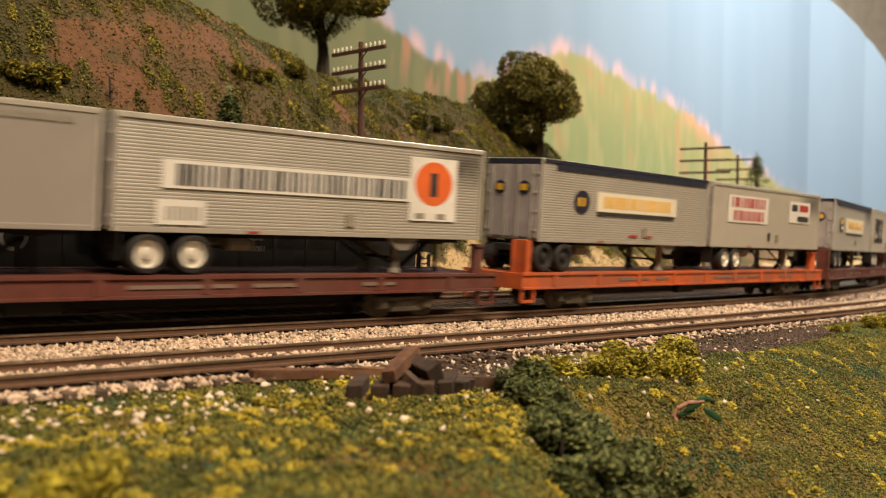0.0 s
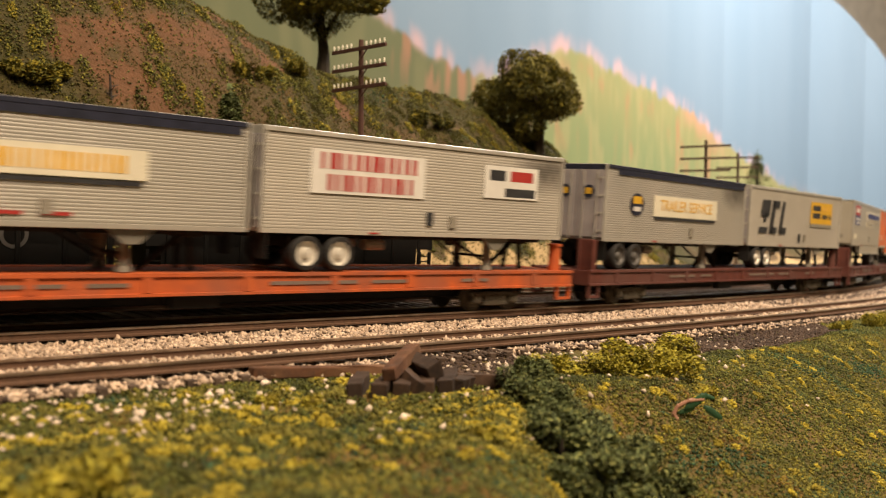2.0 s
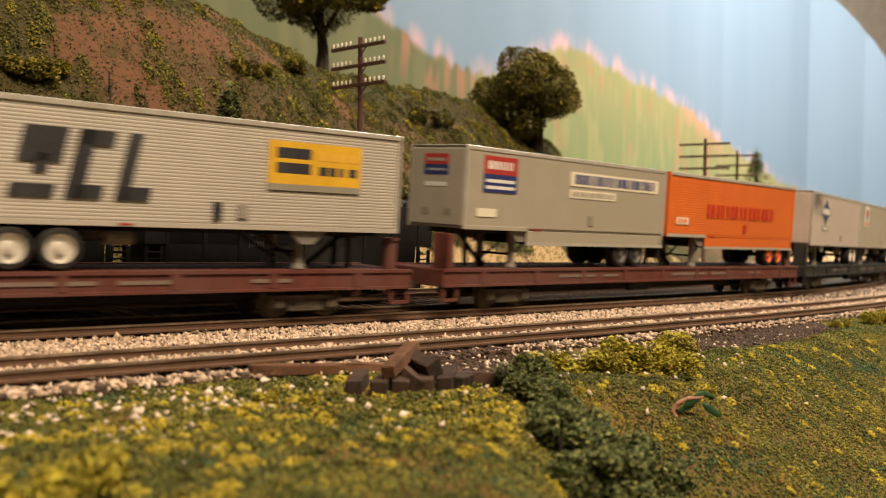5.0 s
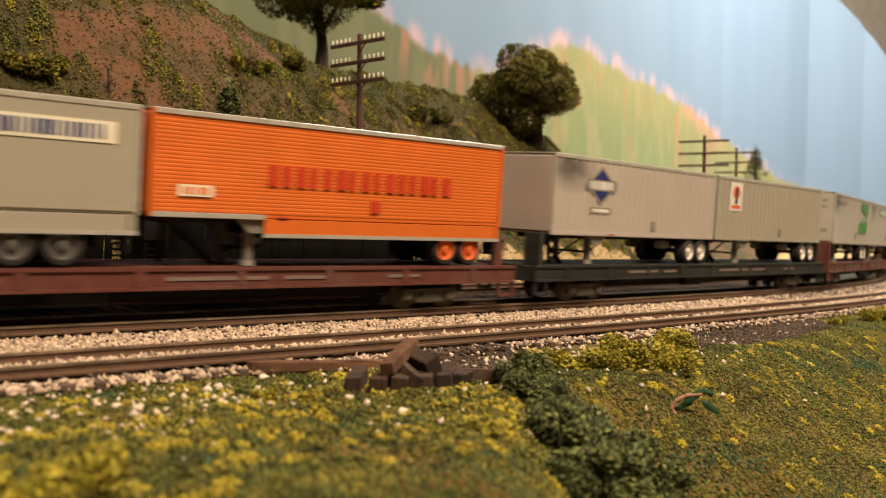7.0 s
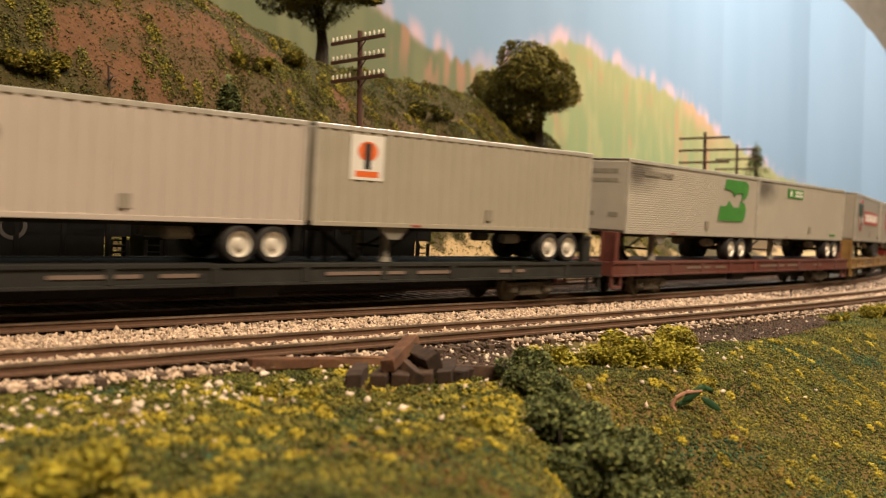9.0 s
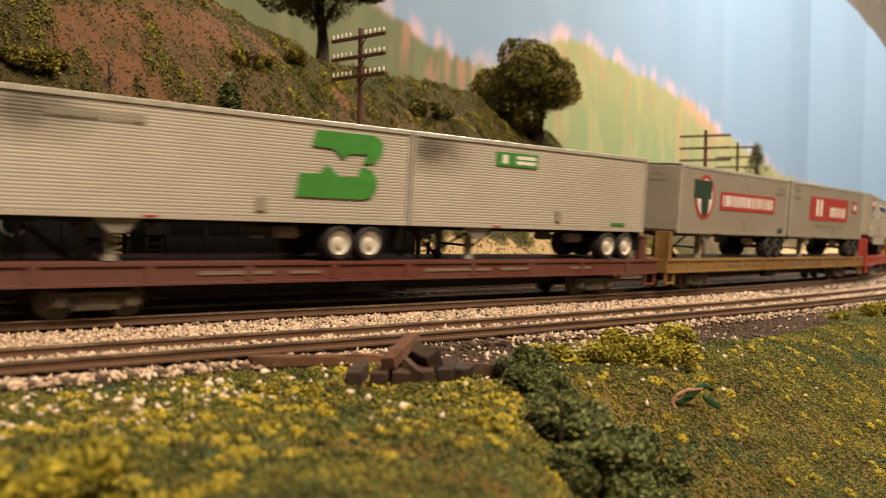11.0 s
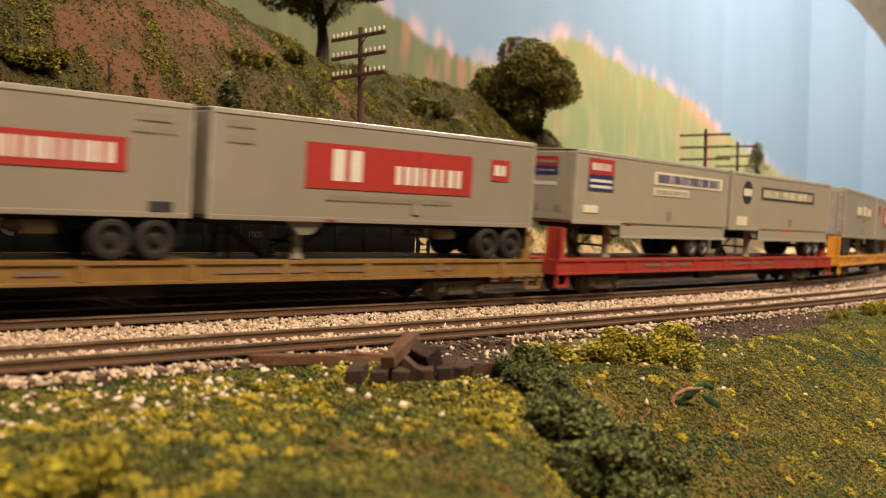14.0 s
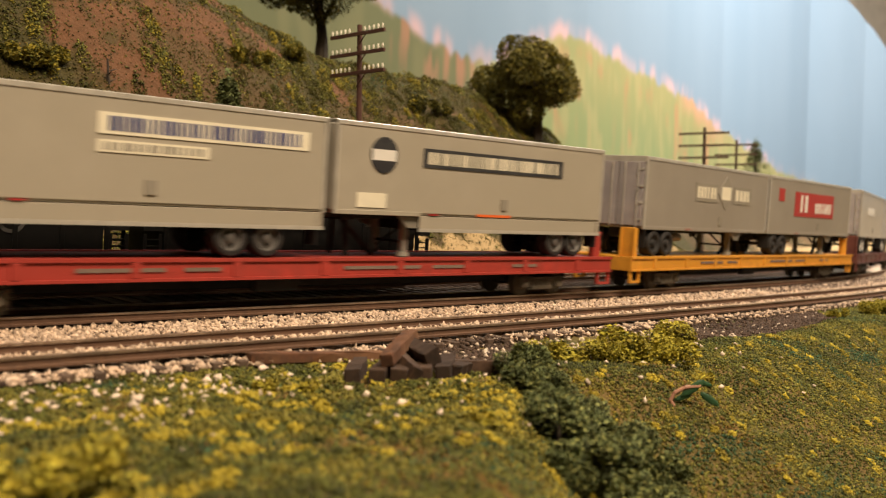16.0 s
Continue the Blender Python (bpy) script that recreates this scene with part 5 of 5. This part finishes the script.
TRAILERS = [
    # style, colour, doors at the left, axles, label, other
    dict(style="flat", colour="dull", rear_left=True, axles=L_AX, label="plain weathered grey semi-trailer on a brown flatcar", hub="hub", decals=[("bars", .80, .95, .86, .91, "d_grey", 16)]),
    dict(style="fine", colour="silver", rear_left=True, axles=L_AX, label="silver ribbed semi-trailer with white sign and orange disc emblem", soot="silver_soot",
         decals=[("rect", .10, .75, .385, .63, "d_white"), ("bars", .13, .74, .41, .60, "d_dark", 40), ("rect", .75, .905, .19, .86, "d_white", 0, .02), ("disc", .765, .89, .35, .82, "d_orange", 0, .05),
                 ("rect", .815, .84, .45, .70, "d_dark", 0, .08), ("rect", .09, .20, .07, .28, "d_white"), ("bars", .11, .19, .11, .23, "d_grey", 7), ("rect", .77, .80, .21, .27, "d_grey", 0, .05), ("rect", .84, .87, .21, .27, "d_grey", 0, .05)]),
    dict(style="fine", colour="silver", rear_left=True, axles=(5, 19), label="silver ribbed semi-trailer with round black emblem and cream sign", hub="tyre", stripe="navy", door_discs=True,
         decals=[("disc", .165, .245, .37, .66, "navy"), ("bars", .18, .23, .46, .57, "d_yellow", 2), ("rect", .285, .77, .41, .66, "cream"), ("bars", .32, .73, .46, .61, "d_gold", 26), ("rect", .29, .76, .36, .395, "d_dark"),
                 ("rect", .48, .53, .095, .125, "d_red"), ("rect", .56, .62, .095, .125, "d_red")]),
    dict(style="fine", colour="white", rear_left=True, axles=(18, 31), label="off-white semi-trailer with a red-lettered sign", soot="white_soot", hub="hub",
         decals=[("rect", .125, .47, .40, .83, "d_white"), ("bars", .15, .45, .64, .80, "d_red", 12), ("bars", .17, .44, .43, .59, "d_red", 12), ("rect", .68, .89, .46, .83, "d_white"), ("rect", .78, .87, .66, .78, "d_red", 0, .03), ("rect", .70, .76, .66, .78, "d_dark", 0, .03), ("rect", .76, .88, .48, .58, "d_dark", 0, .03), ("bars", .48, .51, .12, .26, "d_dark", 1)]),
    dict(style="fine", colour="silver", rear_left=True, axles=(15, 29), label="silver ribbed semi-trailer with a cream sign lettered in gold", soot="silver_soot", hub="hub_dark", stripe="navy", door_discs=True,
         decals=[("disc", .15, .235, .36, .66, "navy"), ("rect", .165, .22, .52, .62, "d_yellow", 0, .05), ("rect", .17, .215, .42, .48, "d_white", 0, .05), ("rect", .30, .76, .37, .66, "cream"), ("text", .32, .74, .44, .60, "d_gold", "TRAILER SERVICE"), ("rect", .31, .75, .325, .36, "d_dark")]),
    dict(style="fine", colour="white", rear_left=True, axles=(14, 27), label="off-white semi-trailer with slanted dark letter shapes and a yellow sign", hub="hub",
         decals=[("slant", .09, .36, .22, .78, "d_dark"), ("rect", .63, .88, .42, .84, "d_yellow"), ("rect", .65, .74, .68, .78, "d_dark", 0, .03), ("rect", .65, .74, .54, .64, "d_dark", 0, .03), ("bars", .76, .87, .68, .76, "d_gold", 4), ("bars", .76, .87, .54, .62, "d_dark", 4), ("rect", .63, .88, .38, .44, "d_grey", 0, .02), ("bars", .50, .53, .08, .24, "d_dark", 1)]),
    dict(style="flat", colour="panel", rear_left=False, axles=(20, 33), label="warm grey drop-frame semi-trailer with a red and blue sign", hub="hub_dark", belly=True, decals=REA, nose=REA_NOSE),
    dict(style="coarse", colour="orange_side", rear_left=False, axles=(14, 26), label="bright orange ribbed drop-frame semi-trailer with faded red lettering", hub="d_orange", belly=True,
         decals=[("bars", .27, .82, .34, .55, "d_darkred", 15), ("rect", .06, .14, .20, .31, "cream"), ("bars", .07, .13, .22, .29, "d_orange", 5)]),
    dict(style="posts", colour="post", rear_left=False, axles=(11, 23), label="pale post-sided semi-trailer with a dark blue diamond emblem", soot="post_soot", hub="hub",
         decals=[("diamond", .165, .33, .40, .90, "d_grey"), ("diamond", .18, .315, .44, .86, "d_blue", 0, .05), ("disc", .16, .20, .57, .73, "d_grey", 0, .06), ("disc", .295, .335, .57, .73, "d_grey", 0, .06), ("rect", .175, .32, .58, .72, "d_grey", 0, .08), ("bars", .18, .315, .60, .70, "d_white", 9, .1), ("rect", .19, .31, .29, .37, "d_grey"), ("rect", .205, .295, .31, .35, "d_white", 0, .03)]),
    dict(style="posts", colour="panel", rear_left=False, axles=(12, 24), label="grey post-sided semi-trailer with a white and orange badge", hub="hub",
         decals=[("rect", .10, .20, .47, .92, "d_white"), ("disc", .12, .18, .66, .86, "d_orange", 0, .03), ("rect", .14, .16, .58, .84, "d_dark", 0, .06), ("rect", .115, .185, .50, .56, "d_orange", 0, .03)]),
    dict(style="fine", colour="white", rear_left=False, axles=(16, 29), nose=[(-9, 8, .8, .86, "d_grey"), (-9, 8, .68, .73, "d_grey"), (-10, -5, .22, .28, "d_grey"), (2, 8, .22, .28, "d_grey")], label="off-white ribbed semi-trailer with a large green emblem", soot="white_soot_front", hub="hub",
         decals=[("cut", .66, .91, .25, .90, "d_green"), ("bars", .1, .3, .80, .86, "d_grey", 12)]),
    dict(style="fine", colour="white", rear_left=False, axles=(12, 25), label="off-white ribbed semi-trailer with a small green sign", soot="white_soot_front", hub="hub",
         decals=[("rect", .30, .47, .72, .88, "d_green"), ("bars", .32, .36, .75, .85, "d_white", 1), ("rect", .38, .46, .81, .85, "d_white", 0, .03), ("rect", .38, .46, .75, .79, "d_white", 0, .03), ("rect", .83, .90, .08, .11, "d_green")]),
    dict(style="flat", colour="pale", rear_left=False, axles=(10, 23), label="off-white container trailer with a red-ringed dark emblem and red sign", hub="tyre", nose=[(-6, 1, .84, .88, "d_grey"), (-8, 6, .75, .79, "d_grey")],
         decals=[("disc", .12, .275, .22, .88, "d_red"), ("disc", .135, .26, .28, .82, "d_white", 0, .03), ("rect", .11, .25, .52, .80, "d_black_green", 0, .07), ("disc", .165, .23, .26, .66, "d_black_green", 0, .09), ("rect", .33, .86, .38, .66, "d_red"), ("bars", .35, .84, .44, .61, "d_white", 22), ("bars", .88, .96, .82, .88, "d_grey", 5), ("bars", .87, .97, .72, .78, "d_grey", 6), ("rect", .91, .96, .05, .14, "d_dark")]),
    dict(style="flat", colour="pale", rear_left=False, axles=(10, 23), label="off-white container trailer with a bright red sign", hub="tyre",
         decals=[("rect", .24, .76, .33, .77, "d_red"), ("bars", .31, .41, .41, .72, "d_white", 2), ("bars", .50, .73, .41, .60, "d_white", 8), ("rect", .83, .90, .52, .76, "d_red"), ("bars", .84, .89, .58, .70, "d_white", 2), ("bars", .30, .70, .22, .27, "d_grey", 34), ("bars", .04, .11, .84, .9, "d_grey", 4), ("bars", .04, .11, .70, .76, "d_grey", 4)]),
    dict(style="flat", colour="panel", rear_left=False, axles=(20, 33), label="warm grey drop-frame semi-trailer with a red and blue sign", hub="hub_dark", belly=True, decals=REA, nose=REA_NOSE),
    dict(style="flat", colour="panel", rear_left=False, axles=(15, 27), label="warm grey drop-frame semi-trailer with a dark sign and round emblem", hub="hub_dark", belly=True,
         decals=[("disc", .10, .185, .46, .86, "d_dark"), ("rect", .105, .18, .60, .72, "d_white", 0, .05), ("rect", .27, .81, .56, .78, "d_dark"), ("bars", .285, .795, .60, .74, "cream", 30), ("rect", .065, .155, .08, .24, "cream"), ("rect", .47, .60, .02, .05, "d_orange")]),
    dict(style="flat", colour="pale", rear_left=True, axles=(12, 25), label="off-white container trailer with grey sign lettering", hub="tyre",
         decals=[("rect", .36, .54, .45, .72, "d_grey"), ("rect", .68, .84, .45, .72, "d_grey"), ("bars", .37, .53, .50, .67, "cream", 6), ("bars", .69, .83, .50, .67, "cream", 4), ("diamond", .54, .68, .34, .86, "d_grey"), ("rect", .57, .65, .5, .7, "cream", 0, .05)]),
    dict(style="flat", colour="pale", rear_left=True, axles=(12, 25), label="off-white container trailer with a bright red sign", hub="tyre",
         decals=[("rect", .28, .76, .33, .77, "d_red"), ("bars", .34, .44, .41, .72, "d_white", 2), ("bars", .52, .73, .41, .60, "d_white", 8), ("rect", .10, .16, .58, .80, "d_red")]),
    dict(style="flat", colour="white", rear_left=True, axles=(14, 27), label="plain off-white semi-trailer on a flatcar", hub="hub", decals=[("rect", .3, .6, .5, .66, "d_white")]),
    dict(style="fine", colour="silver", rear_left=True, axles=(14, 27), label="plain silver ribbed semi-trailer", hub="hub"),
]
CARS = [("brown", "weathered brown flatcar carrying two trailers"), ("car_orange", "bright orange flatcar carrying two trailers"), ("brown", "boxcar-brown flatcar carrying two trailers"),
        ("brown", "boxcar-brown flatcar carrying two trailers"), ("car_black", "black flatcar carrying two trailers"), ("brown", "dull red-brown flatcar carrying two trailers"),
        ("ochre", "ochre yellow flatcar carrying two trailers"), ("car_red", "bright red flatcar carrying two trailers"), ("car_yellow", "golden yellow flatcar carrying two trailers"),
        ("brown", "brown flatcar carrying two trailers")]
# where each car's first trailer begins along the train, and its trailers' offsets
CAR_U = [-33.6, 284.2, 598.4, 916.5, 1231.0, 1541.2, 1852.0, 2164.0, 2481.7, 2796.0]
SECOND = [145.2, 145.9, 147.4, 144.5, 144.2, 142.2, 146.8, 145.2, 144.3, 144.0]
RUN = [(0, .4), (.5, 70.7), (1, 137.4), (1.5, 209), (2, 272), (2.5, 346), (3, 407), (3.5, 477.2), (4, 540.2), (5.25, 708.5), (6.5, 875.2), (7, 938.5), (7.5, 1009), (8, 1068.3),
       (8.5, 1136.6), (9, 1197.2), (10.25, 1364), (11.5, 1529.8), (12, 1591.4), (12.5, 1661.5), (13, 1723.6), (13.5, 1794), (14, 1858.4), (14.5, 1930.5), (15, 1991.3), (15.5, 2059.5), (16, 2122.4)]


def run(t):
    """How far the train has gone at t seconds (a smooth curve through RUN)."""
    T, Q = [r[0] for r in RUN], [r[1] for r in RUN]
    sl = [(Q[min(i + 1, len(Q) - 1)] - Q[max(i - 1, 0)]) / (T[min(i + 1, len(T) - 1)] - T[max(i - 1, 0)]) for i in range(len(T))]
    i = max(0, min(len(T) - 2, sum(1 for v in T if v <= t) - 1))
    h = T[i + 1] - T[i]
    u = (t - T[i]) / h
    return (2 * u ** 3 - 3 * u * u + 1) * Q[i] + (u ** 3 - 2 * u * u + u) * h * sl[i] + (3 * u * u - 2 * u ** 3) * Q[i + 1] + (u ** 3 - u * u) * h * sl[i + 1]


def car_pose(u, t):
    """The pose of a car whose origin lies u along the train: it sits on the chord between its trucks."""
    s = u - run(t)
    a, b = Vector(line(s + 31)), Vector(line(s + 254))
    d = (b - a).normalized()
    side = Vector((0, 0, 1)).cross(d).normalized()
    side = (side + Vector((0, 0, BANK))).normalized()
    up = d.cross(side)
    m = Matrix((d, side, up)).transposed().to_4x4()
    return Matrix.Translation((a - d * 31) * MM) @ m


cars, loads, axles_turning = [], [], []
for k, (colour, label) in enumerate(CARS):
    cars.append((flatcar(colour, label), CAR_U[k]))
    axles_turning += [c for c in cars[-1][0].children if c.name.startswith("wheelset")]
    for j in (0, 1):
        loads.append((trailer(**TRAILERS[2 * k + j]), CAR_U[k], SECOND[k] * j))

railway("near_track", -56, -40, 2300, "empty near railway track with brown rails and dark ties", .5)
railway("middle_track", 0, -40, 3000, "railway track carrying the train")
railway("rear_track", 54, -40, 1000, "rear railway track under the hoppers", 1.2)


def motions():
    times = [i * 0.5 for i in range(33)]
    for ob, u in cars:
        walk(ob, [(t, car_pose(u, t)) for t in times])
    for ob, u, dx in loads:
        walk(ob, [(t, car_pose(u, t) @ at(dx, 0, 15.72)) for t in times])

    # the wheels roll: one step a film frame
    steps = [(i / 30, run(i / 30)) for i in range(481)]
    for ob in axles_turning:
        place = ob.matrix_basis.translation.copy()
        walk(ob, [(t, Matrix.Translation(place) @ Matrix.Rotation(-q / 4.85, 4, "Y")) for t, q in steps])


motions()
